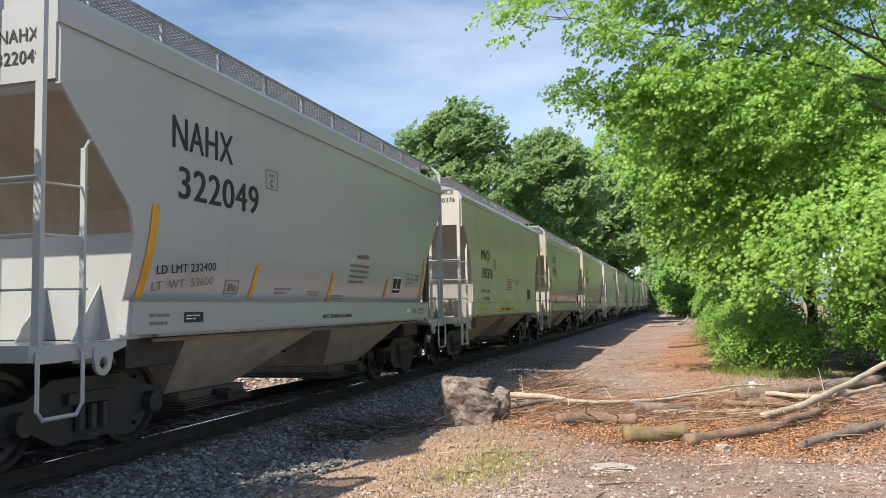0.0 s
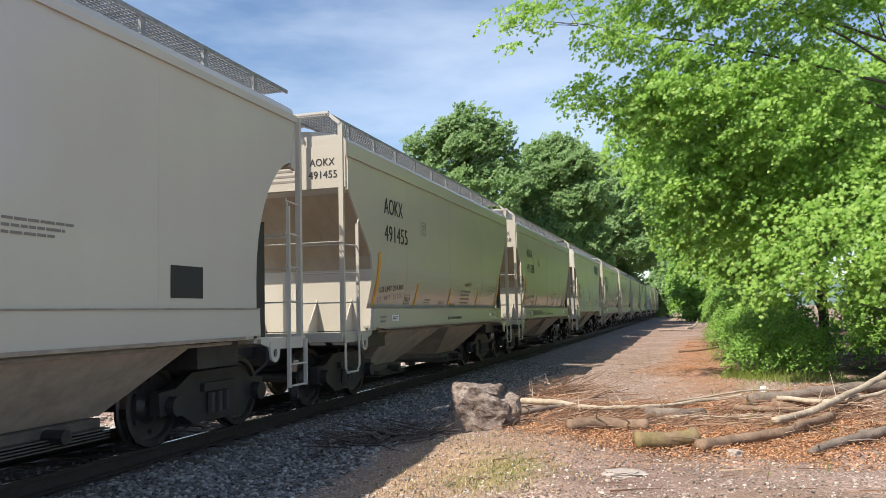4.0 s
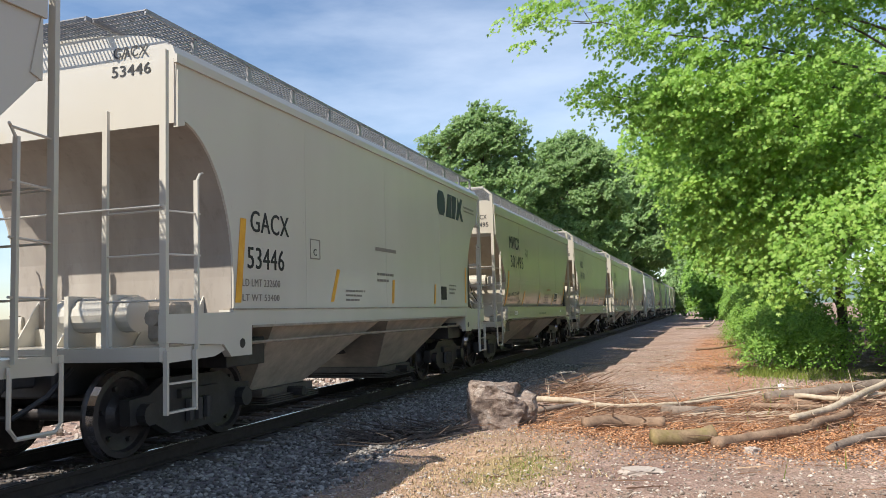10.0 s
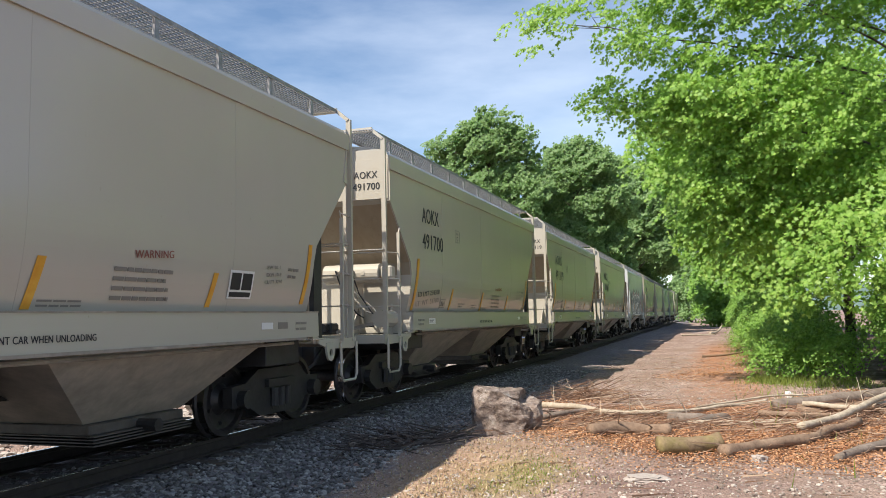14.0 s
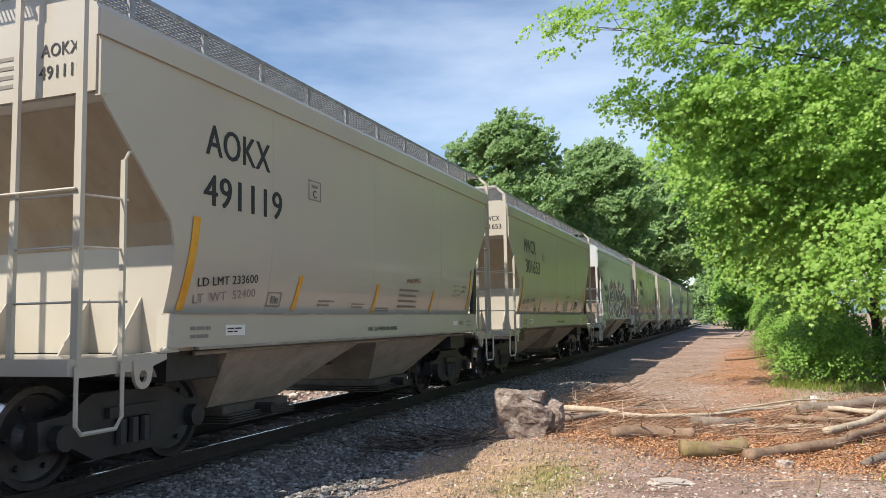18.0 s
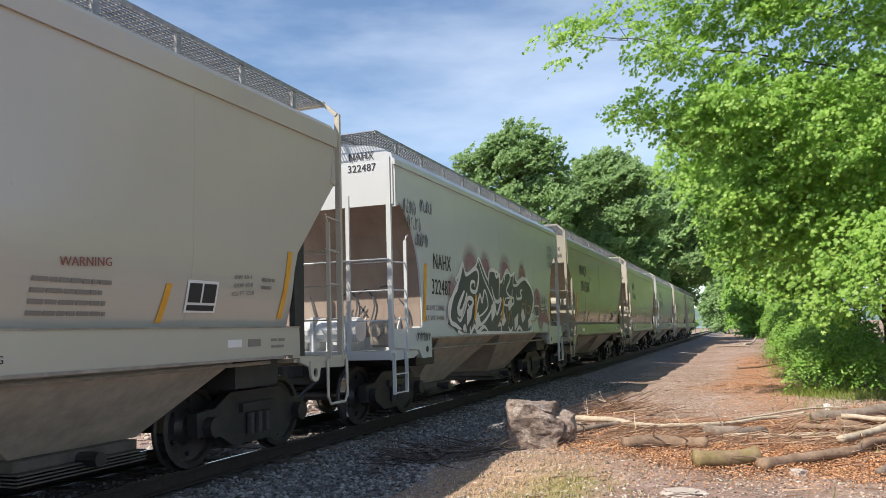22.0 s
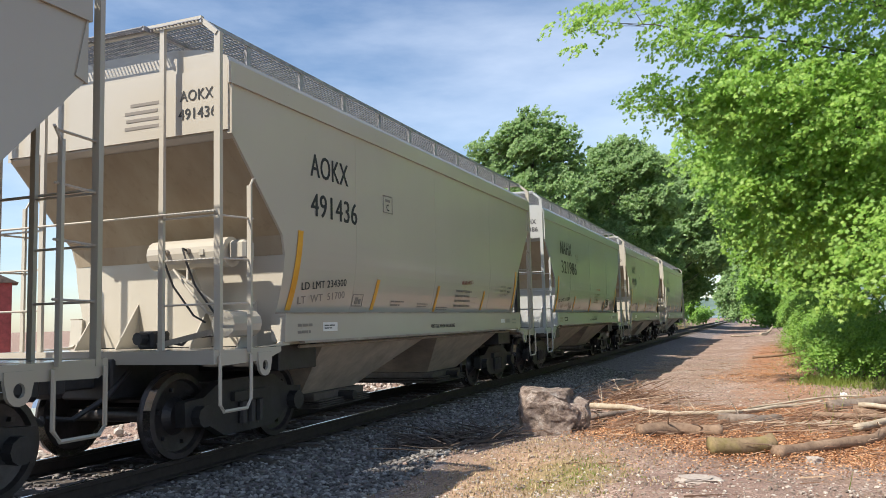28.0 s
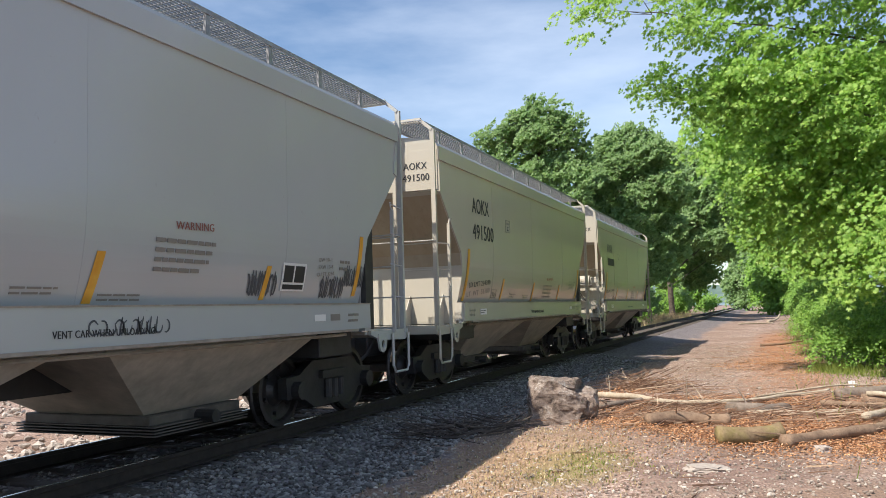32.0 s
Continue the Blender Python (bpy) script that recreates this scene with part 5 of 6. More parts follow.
M_PALEWOOD = bark("bleached_branch", (0.30, 0.24, 0.17), (0.56, 0.48, 0.37))
M_BROWNWOOD = bark("brown_log", (0.15, 0.10, 0.07), (0.34, 0.24, 0.165))
M_GREYWOOD = bark("grey_log", (0.12, 0.095, 0.078), (0.29, 0.235, 0.19))
M_MOSSWOOD = bark("mossy_log", (0.16, 0.11, 0.065), (0.34, 0.25, 0.155), 0.4)


def branch_line(pts, sub=6, wob=0.02, seed=0):
    P = [Vector(p) for p in pts]
    out = []
    for i in range(len(P) - 1):
        p0, p1, p2, p3 = P[max(i - 1, 0)], P[i], P[i + 1], P[min(i + 2, len(P) - 1)]
        for j in range(sub):
            t = j / sub
            q = 0.5 * ((2 * p1) + (p2 - p0) * t + (2 * p0 - 5 * p1 + 4 * p2 - p3) * t * t + (3 * p1 - p0 - 3 * p2 + p3) * t ** 3)
            out.append(q + noise.noise_vector(q * 2.3 + Vector((seed, 0, 0))) * wob)
    return out + [P[-1]]


def log(name, pts, r0, r1, material, label, stubs=0, seed=1, seg=9):
    """A fallen stem with knots and broken side twigs."""
    line = branch_line([(x, y, lift(x, y) + z) for x, y, z in pts], 7, 0.03, seed)
    bm = tube(line, r0, seg, r1)
    for v in bm.verts:
        v.co += noise.noise_vector(v.co * 9) * r0 * 0.16
    ob = part(name, bm, material)
    ob.data.shade_smooth()
    rr = random.Random(seed)
    for i in range(stubs):
        a = line[rr.randrange(2, len(line) - 2)]
        d = Vector((rr.uniform(-1, 1), rr.uniform(-1, 1), rr.uniform(0.1, 0.9))).normalized()
        l = rr.uniform(0.2, 0.6)
        part("side_twig", tube([a, a + d * l * 0.5, a + d * l + Vector((0, 0, -0.05))], min(r1 * 0.32, 0.014), 5, 0.003), material, ob)
    return tagged(ob, label, "fallen branch" if r0 < 0.06 else "log", "fallen wood by the path")


log("log", [(6.02, 8.84, 0.10), (6.34, 9.02, 0.10), (6.67, 9.22, 0.10)], 0.10, 0.092, M_MOSSWOOD, "short sawn log with moss on dry leaves", 0, 1, 14)
log("log", [(6.68, 8.89, 0.07), (7.15, 9.41, 0.075), (7.66, 9.91, 0.09), (8.35, 10.96, 0.12)], 0.075, 0.05, M_BROWNWOOD, "long brown log on dry leaves", 2, 2)
log("log", [(5.12, 9.7, 0.08), (5.6, 9.98, 0.09), (6.09, 9.93, 0.08)], 0.09, 0.07, M_BROWNWOOD, "dark weathered log on dry leaves", 2, 3)
log("branch", [(3.95, 12.3, 0.1), (4.6, 12.1, 0.12), (5.17, 12.02, 0.10), (5.98, 12.23, 0.10), (6.79, 13.05, 0.11), (7.42, 13.69, 0.12)], 0.05, 0.024, M_PALEWOOD, "long bleached branch lying on the ground", 4, 4)
log("branch", [(4.3, 12.35, 0.05), (5.3, 12.2, 0.05), (6.1, 12.4, 0.07), (6.55, 13.2, 0.1), (7.6, 14.02, 0.14), (8.1, 14.3, 0.12)], 0.03, 0.012, M_PALEWOOD, "long thin bleached branch lying on the ground", 3, 5)
log("log", [(7.8, 12.95, 0.1), (8.3, 12.85, 0.1), (9.1, 12.9, 0.1)], 0.1, 0.085, M_BROWNWOOD, "thick brown log on the wood pile", 1, 20)
log("branch", [(7.6, 10.52, 0.1), (8.23, 11.43, 0.16), (9.31, 13.41, 0.3), (10.21, 14.41, 0.6)], 0.05, 0.045, M_PALEWOOD, "pale crooked branch propped on the wood pile", 3, 6)
log("log", [(7.82, 9.02, 0.05), (8.23, 9.5, 0.06), (9.4, 10.7, 0.1)], 0.045, 0.06, M_GREYWOOD, "grey forked log at the edge of the leaves", 2, 7)
log("log", [(8.5, 9.98, 0.04), (9.31, 10.43, 0.08), (10.21, 11.25, 0.12)], 0.08, 0.1, M_GREYWOOD, "thick grey log at the edge of the leaves", 1, 8)
log("log", [(7.51, 13.41, 0.09), (8.41, 13.87, 0.1), (9.85, 14.68, 0.1)], 0.1, 0.09, M_GREYWOOD, "weathered grey log under the trees", 1, 9)
log("branch", [(6.24, 11.34, 0.05), (6.87, 11.61, 0.07), (7.69, 11.79, 0.06)], 0.04, 0.03, M_PALEWOOD, "short pale branch on dry leaves", 1, 10)
log("branch", [(7.24, 12.33, 0.12), (8.05, 12.06, 0.12), (8.95, 12.96, 0.1)], 0.045, 0.035, M_BROWNWOOD, "brown branch on the wood pile", 2, 11)
log("branch", [(7.87, 12.87, 0.2), (8.68, 12.6, 0.15), (9.67, 13.41, 0.2)], 0.04, 0.03, M_PALEWOOD, "pale forked branch on the wood pile", 3, 12)
log("log", [(5.97, 11.7, 0.08), (6.33, 11.52, 0.1), (6.78, 12.06, 0.08)], 0.09, 0.07, M_GREYWOOD, "dark rotten log on dry leaves", 1, 13)
log("branch", [(3.98, 11.43, 0.04), (4.35, 11.61, 0.1), (4.8, 12.15, 0.12)], 0.05, 0.03, M_GREYWOOD, "grey branch leaning behind the boulder", 2, 14)
log("branch", [(6.4, 65, 0.1), (7.0, 70, 0.15), (7.4, 74, 0.5)], 0.1, 0.07, M_PALEWOOD, "pale branch lying across the far path", 2, 15)
log("branch", [(4.4, 62, 0.1), (5.6, 63, 0.1), (6.8, 64, 0.1)], 0.06, 0.04, M_PALEWOOD, "pale branch lying across the far path", 1, 16)
log("branch", [(6.2, 33, 0.06), (7.2, 33.5, 0.1), (8.4, 34.8, 0.2)], 0.05, 0.03, M_BROWNWOOD, "brown branch at the edge of the path", 2, 17)
log("branch", [(2.0, 9.26, 0.05), (2.36, 9.62, 0.12), (2.81, 9.17, 0.05)], 0.04, 0.02, M_GREYWOOD, "grey branch on the ballast shoulder", 3, 18)
log("branch", [(2.18, 10.25, 0.06), (2.63, 9.8, 0.1), (3.08, 9.53, 0.04)], 0.03, 0.012, M_GREYWOOD, "grey branch on the ballast shoulder", 3, 19)


def twigs(name, spots, label, material, seed, lmin=0.25, lmax=1.1, rad=0.008, rise=0.12):
    """A tangle of thin dead twigs in one mesh. spots: (x, y, spread x, spread y, count, lift, turn)."""
    r = random.Random(seed)
    V, F = [], []
    for cx, cy, sx, sy, cnt, up, turn in spots:
        for _ in range(cnt):
            x, y = r.gauss(cx, sx), r.gauss(cy, sy)
            a = turn + r.gauss(0, 0.8)
            l = r.uniform(lmin, lmax)
            p = Vector((x, y, lift(x, y) + 0.01 + r.random() ** 2 * up))
            d = Vector((math.cos(a), math.sin(a), r.uniform(-0.05, rise)))
            bend = Vector((r.uniform(-0.2, 0.2), r.uniform(-0.2, 0.2), r.uniform(-0.1, 0.15))) * l
            rr = rad * r.uniform(0.5, 1.5)
            base = len(V)
            for t in (0, 0.5, 1.0):
                q = p + d * l * t + bend * (t * t)
                w = rr * (1.15 - t * 0.8)
                for j in range(3):
                    b = j * 2.094
                    n = Vector((-d.y, d.x, 0)) * math.cos(b) + Vector((0, 0, 1)) * math.sin(b)
                    V.append(tuple(q + n * w))
            for s in (0, 3):
                for j in range(3):
                    F.append((base + s + j, base + s + (j + 1) % 3, base + s + 3 + (j + 1) % 3, base + s + 3 + j))
    return tagged(raw(name, V, F, material), label, "twigs", kind="stuff")


k = Mat("dead_twig", rough=0.9, spec=0.1)
k.color(k.ramp(k.island(), [(0.0, (0.13, 0.075, 0.05)), (0.6, (0.30, 0.185, 0.125)), (1.0, (0.52, 0.40, 0.29))]))
M_TWIG = k.m
k = Mat("dark_twig", rough=0.9, spec=0.1)
k.color(k.ramp(k.island(), [(0.0, (0.05, 0.04, 0.035)), (1.0, (0.16, 0.13, 0.11))]))
M_DARKTWIG = k.m
twigs("twigs", [(6.6, 11.9, 1.2, 0.7, 420, 0.12, 0.25), (8.23, 12.2, 1.0, 0.9, 460, 0.18, 0.5), (5.16, 11.8, 0.6, 0.6, 260, 0.12, 0.3), (6.42, 10.4, 1.2, 0.8, 90, 0.05, 0.2), (8.4, 11.6, 1.0, 0.7, 200, 0.10, 0.4),
                (8.05, 8.27, 1.2, 0.9, 20, 0.02, 0.2)], "tangle of dry dead twigs on leaf litter", M_TWIG, 21, 0.15, 0.6, 0.0052, 0.2)
twigs("twigs", [(6.2, 11.0, 1.3, 0.8, 1300, 0.08, 0.2), (4.9, 10.9, 0.35, 0.7, 260, 0.1, 0.5), (8.2, 10.6, 0.9, 0.8, 320, 0.06, 0.4)], "short broken twigs among the dry leaves", M_TWIG, 25, 0.08, 0.32, 0.005, 0.3)
twigs("brush_pile", [(4.26, 14.77, 0.45, 0.6, 320, 0.22, 0.9)], "heap of thin dead brush behind the boulder", M_TWIG, 22, 0.25, 0.8, 0.006, 0.3)
twigs("dead_brush", [(2.5, 9.7, 0.32, 0.5, 170, 0.12, 2.4), (3.0, 9.2, 0.25, 0.3, 60, 0.05, 0.4)], "dark dead brush on the ballast shoulder", M_DARKTWIG, 24, 0.2, 0.7, 0.009, 0.25)
twigs("twigs", [(6.5, 24, 1.2, 6, 110, 0.03, 0.2), (7.2, 45, 0.8, 12, 80, 0.05, 0.2), (5.34, 8.09, 1.6, 2.0, 25, 0.01, 0.3)], "scattered dry twigs on the path", M_TWIG, 23, 0.15, 0.7, 0.007)

# ---- leaves ----
LOBED = np.array([(0, 0.05), (0.38, 0.08), (0.19, 0.28), (0.58, 0.56), (0.18, 0.55), (0, 1.0), (-0.18, 0.55), (-0.58, 0.56), (-0.19, 0.28), (-0.38, 0.08)])
KITE = np.array([(0, 0), (0.3, 0.45), (0.0, 1.0), (-0.3, 0.45)])
OVAL = np.array([(0, 0), (0.27, 0.35), (0.2, 0.72), (0.0, 1.0), (-0.2, 0.72), (-0.27, 0.35)])


def leaf_mesh(name, pos, size, material, shape, seed, tilt=0.6, droop=0.3, parent=None, face=(0, 0, 1)):
    """A mass of single leaves, each a flat outline with its own turn and tilt."""
    r = np.random.default_rng(seed)
    n, m = len(pos), len(shape)
    yaw = r.uniform(0, 2 * np.pi, n)
    nrm = np.stack([r.normal(0, tilt, n), r.normal(0, tilt, n), r.normal(0, tilt, n)], -1) + np.array(face)
    nrm /= np.linalg.norm(nrm, axis=1, keepdims=True)
    ax = np.stack([np.cos(yaw), np.sin(yaw), -droop + r.normal(0, 0.25, n)], -1)
    ax -= nrm * (ax * nrm).sum(1, keepdims=True)
    ax /= np.linalg.norm(ax, axis=1, keepdims=True)
    bx = np.cross(nrm, ax)
    s = (np.asarray(size) * r.uniform(0.7, 1.25, n))[:, None, None]
    P = pos[:, None] + s * (shape[None, :, :1] * bx[:, None] + (shape[None, :, 1:] - 0.5) * ax[:, None])
    faces = np.arange(n * m).reshape(n, m)
    return raw(name, P.reshape(-1, 3).tolist(), faces.tolist(), material, parent)


def leaf_mat(name, dark, mid, light, through=0.35):
    k = Mat(name, rough=0.5, spec=0.35)
    c = k.ramp(k.island(), [(0.0, dark), (0.5, mid), (1.0, light)])
    c = k.mix(k.fit(k.noise(0.6, 3, 0.6, world_space=True), 0.35, 0.65, 0, 0.5), c, mid)
    k.color(c)
    t = k.n.new("ShaderNodeBsdfTranslucent")
    tint = k.mix(1.0, c, (1.2, 1.25, 0.7), "MULTIPLY")
    k.l.new(tint, t.inputs[0])
    mixer = k.n.new("ShaderNodeMixShader")
    mixer.inputs[0].default_value = through
    out = k.n["Material Output"]
    k.l.new(k.b.outputs[0], mixer.inputs[1])
    k.l.new(t.outputs[0], mixer.inputs[2])
    k.l.new(mixer.outputs[0], out.inputs[0])
    return k.m


M_LEAF = leaf_mat("spring_maple_leaf", (0.14, 0.275, 0.048), (0.25, 0.425, 0.08), (0.41, 0.565, 0.14), 0.43)
M_LEAF2 = leaf_mat("green_leaf", (0.10, 0.21, 0.035), (0.18, 0.34, 0.055), (0.30, 0.48, 0.10), 0.36)
# distance haze painted into the leaf colour: paler and bluer
M_LEAF_HAZE = leaf_mat("hazed_far_leaf", (0.15, 0.255, 0.105), (0.235, 0.36, 0.155), (0.35, 0.48, 0.225), 0.48)
k = Mat("dry_leaf", rough=0.8, spec=0.2)
k.color(k.ramp(k.island(), [(0.0, (0.17, 0.085, 0.045)), (0.3, (0.36, 0.175, 0.085)), (0.75, (0.53, 0.27, 0.13)), (1.0, (0.62, 0.41, 0.25))]))
M_DRY = k.m
M_BARK = bark("tree_bark", (0.06, 0.05, 0.04), (0.16, 0.135, 0.11))


def clumps(blob, rng, slope=(0.73, 1.0), wild=0.5):
    """Leaf positions in a crown lobe: sprays of leaves on flattened discs near its skin."""
    (cx, cy, cz), (rx, ry, rz), n_cl, per, disc = blob
    d = rng.normal(0, 1, (n_cl, 3)) + np.array([-0.2, -0.35, 0.2])
    d /= np.linalg.norm(d, axis=1, keepdims=True)
    rad = rng.uniform(0.1, 1.0, n_cl) ** 0.36 * rng.uniform(0.8, 1.18, n_cl)
    c = d * rad[:, None] * np.array([rx, ry, rz]) + np.array([cx, cy, cz])
    a = rng.uniform(0, 2 * np.pi, (n_cl, per))
    q = disc * np.sqrt(rng.random((n_cl, per))) * rng.uniform(0.6, 1.3, (n_cl, 1))
    x, y = q * np.cos(a) * 1.35, q * np.sin(a) * 0.75
    w = rng.uniform(0, np.pi, (n_cl, 1))
    x, y = x * np.cos(w) - y * np.sin(w), x * np.sin(w) + y * np.cos(w)
    # sprays lean towards the light
    sx, sy = slope[0] + rng.normal(0, wild, (n_cl, 1)), slope[1] + rng.normal(0, wild, (n_cl, 1))
    z = 0.95 * (sx * x + sy * y) - 0.25 * q * q / disc + rng.normal(0, disc * 0.11, (n_cl, per))
    return (c[:, None] + np.stack([x, y, z], -1)).reshape(-1, 3)


def lobes(cx, cy, z0, z1, rx, ry, n, cl, per, disc, seed):
    """Uneven lobes over a broad dome of a crown, with ragged tips at the top."""
    r = random.Random(seed)
    out = []
    for i in range(n):
        t = ((i + r.random()) / n) ** 0.85
        w = math.sqrt(max(0.0, 1 - max(0.0, (t - 0.3) / 0.72) ** 2)) * (0.8 + 0.2 * min(1, t / 0.3))
        a = i * 2.4 + r.uniform(-0.5, 0.5)
        q = r.uniform(0.45, 0.9) * w
        s = r.uniform(0.24, 0.42)
        c = (cx + rx * q * math.cos(a), cy + ry * q * math.sin(a), z0 + (z1 - z0) * (0.06 + 0.88 * t))
        out.append((c, (rx * s, ry * s, (z1 - z0) * r.uniform(0.07, 0.13)), cl, per, disc))
    for i in range(7):
        a = r.uniform(0, 6.3)
        q = r.uniform(0.0, 0.55)
        out.append(((cx + rx * q * math.cos(a), cy + ry * q * math.sin(a), z1 - (z1 - z0) * (0.02 + 0.22 * q)), (rx * 0.13, ry * 0.15, (z1 - z0) * r.uniform(0.06, 0.10)), cl // 3, per, disc * 0.8))
    return out


def tree(base, trunk_r, top, blobs, size, leaf, shape, label, seed, name="tree", tilt=0.42, slope=(0.73, 1.0), wild=0.5):
    """A tapered trunk with limbs to each lobe of the crown, and a crown of single leaves."""
    rng = np.random.default_rng(seed)
    t = tagged(new(name), label, "shrub" if name == "shrub" else "tree", "trees along the track")
    x, y = base
    z0 = lift(x, y) - 0.1
    rr = random.Random(seed)
    line = branch_line([(x, y, z0), (x + rr.uniform(-0.2, 0.2), y + rr.uniform(-0.2, 0.2), z0 + top * 0.5), (x + rr.uniform(-0.5, 0.5), y + rr.uniform(-0.4, 0.4), z0 + top)], 7, 0.08, seed)
    part("trunk", tube(line, trunk_r, 9, trunk_r * 0.3), M_BARK, t)
    pos = []
    for b in blobs:
        bm = bmesh.new()
        c = Vector(b[0])
        s = line[min(len(line) - 1, max(2, int(len(line) * min(0.95, max(0.15, (c.z - z0) / top - 0.25)))))]
        mid = s.lerp(c, 0.5) + Vector((rr.uniform(-0.3, 0.3), rr.uniform(-0.3, 0.3), 0.15))
        add_tube(bm, branch_line([s, mid, c], 4, 0.1, seed), trunk_r * 0.18, 6, trunk_r * 0.03)
        for j in range(5):
            e = c + Vector((rr.uniform(-1, 1) * b[1][0], rr.uniform(-1, 1) * b[1][1], rr.uniform(-0.7, 0.8) * b[1][2])) * 0.8
            add_tube(bm, [c + (mid - c).normalized() * 0.3 * b[1][0], c.lerp(e, 0.5) + Vector((0, 0, 0.06)), e], trunk_r * 0.035, 5, 0.003)
        pos.append(clumps(b, rng, slope, wild))
        bmesh.ops.recalc_face_normals(bm, faces=bm.faces[:])
        part("limb", bm, M_BARK, t)
    leaf_mesh("crown", np.concatenate(pos), size, leaf, shape, seed + 1, tilt, 0.6, t, (-0.4, -0.75, 0.5))
    return t


# bright maple that overhangs the path
tree((11.6, 17.5), 0.2, 9.0, [
    ((4.30, 15.60, 7.40), (1.50, 1.32, 0.55), 48, 32, 0.25),
    ((5.60, 16.20, 6.90), (1.00, 1.10, 0.50), 42, 32, 0.25),
    ((4.90, 17.20, 6.15), (0.90, 1.10, 0.40), 34, 45, 0.27),
    ((5.90, 17.30, 5.75), (0.80, 0.99, 0.45), 40, 45, 0.27),
    ((6.60, 16.86, 8.26), (1.77, 1.83, 1.04), 161, 58, 0.30),
    ((6.89, 16.56, 5.79), (1.36, 1.61, 1.07), 161, 58, 0.30),
    ((8.47, 16.66, 7.84), (1.77, 2.06, 1.66), 226, 58, 0.36),
    ((8.55, 16.76, 5.20), (1.66, 1.72, 1.36), 226, 58, 0.36),
    ((7.28, 17.34, 4.22), (1.17, 1.39, 0.88), 145, 58, 0.30),
    ((10.60, 17.60, 7.60), (1.60, 1.70, 0.90), 95, 58, 0.36),
    ((10.90, 18.20, 5.60), (1.30, 1.20, 0.60), 60, 58, 0.34),
    ((10.31, 17.25, 4.10), (1.55, 1.52, 0.80), 120, 58, 0.34),
    ((8.16, 17.74, 3.35), (1.36, 1.50, 0.88), 145, 58, 0.30),
    ((12.40, 17.20, 8.30), (1.56, 2.15, 1.20), 75, 36, 0.39),
    ((12.60, 18.20, 5.40), (1.30, 1.60, 1.20), 70, 36, 0.36),
], 0.088, M_LEAF, LOBED, "bright green spring maple overhanging the path", 101, tilt=0.55, slope=(0.35, 0.5), wild=0.45)
# low sunlit boughs at its foot, in loose drooping tiers
tree((10.9, 15.9), 0.09, 3.2, [
    ((9.6, 15.0, 2.95), (1.56, 0.91, 0.48), 26, 40, 0.32),
    ((10.9, 14.6, 3.10), (1.20, 1.04, 0.59), 22, 40, 0.32),
    ((8.7, 15.8, 2.35), (1.08, 0.78, 0.37), 18, 40, 0.27),
    ((9.9, 14.7, 2.30), (1.32, 0.91, 0.44), 23, 40, 0.29),
    ((11.1, 14.5, 2.35), (1.08, 0.91, 0.68), 22, 32, 0.30),
    ((8.5, 16.3, 1.65), (0.72, 0.78, 0.37), 13, 36, 0.24),
    ((9.3, 15.4, 1.80), (0.80, 0.60, 0.26), 12, 36, 0.24),
], 0.1, M_LEAF, LOBED, "young bright green maple at the wood's edge", 102)
# shrubs and trees along the edge of the wood
SHRUBS = [(11.3, 16.5, 1.7), (12.4, 16.0, 1.9), (13.6, 15.6, 2.2), (12.5, 21.0, 3.0), (14.5, 20.0, 3.3), (16.5, 19.0, 3.5), (14.0, 26.0, 3.6), (10.4, 17.9, 2.3), (11.6, 17.4, 2.6), (12.8, 17.0, 3.0), (10.9, 20.5, 2.2), (8.2, 19.2, 1.2), (8.5, 21.4, 1.5), (8.1, 24.0, 1.5), (8.3, 27.5, 1.8), (8.2, 31.5, 1.6), (8.4, 36, 2.0), (8.4, 42, 2.0), (8.5, 50, 2.2), (8.8, 60, 2.4), (9.0, 72, 2.6)]
for i, (x, y, h) in enumerate(SHRUBS):
    g = 1.0 + 0.012 * (y - 18)
    tree((x + 0.5, y), 0.04, h, [
        ((x, y, h * 0.5), (0.75 * g, 0.95 * g, h * 0.42), 80, 42, 0.22 * g),
        ((x + 0.5, y + 0.8, h * 0.75), (0.8 * g, 0.9 * g, h * 0.42), 80, 42, 0.24 * g),
        ((x + 0.9, y - 0.4, h * 0.35), (0.8 * g, 0.8 * g, h * 0.35), 50, 42, 0.22 * g),
    ], 0.07 * g, M_LEAF2, OVAL, "leafy green shrub at the wood's edge", 200 + i, "shrub")
EDGE = [(10.2, 24, 9, M_LEAF, 0.125), (10.0, 33, 10, M_LEAF2, 0.15), (10.4, 44, 10, M_LEAF, 0.19), (10.8, 58, 11, M_LEAF2, 0.30), (11.0, 76, 12, M_LEAF_HAZE, 0.36), (14.5, 21, 10, M_LEAF2, 0.22), (15.0, 30, 11, M_LEAF2, 0.26)]
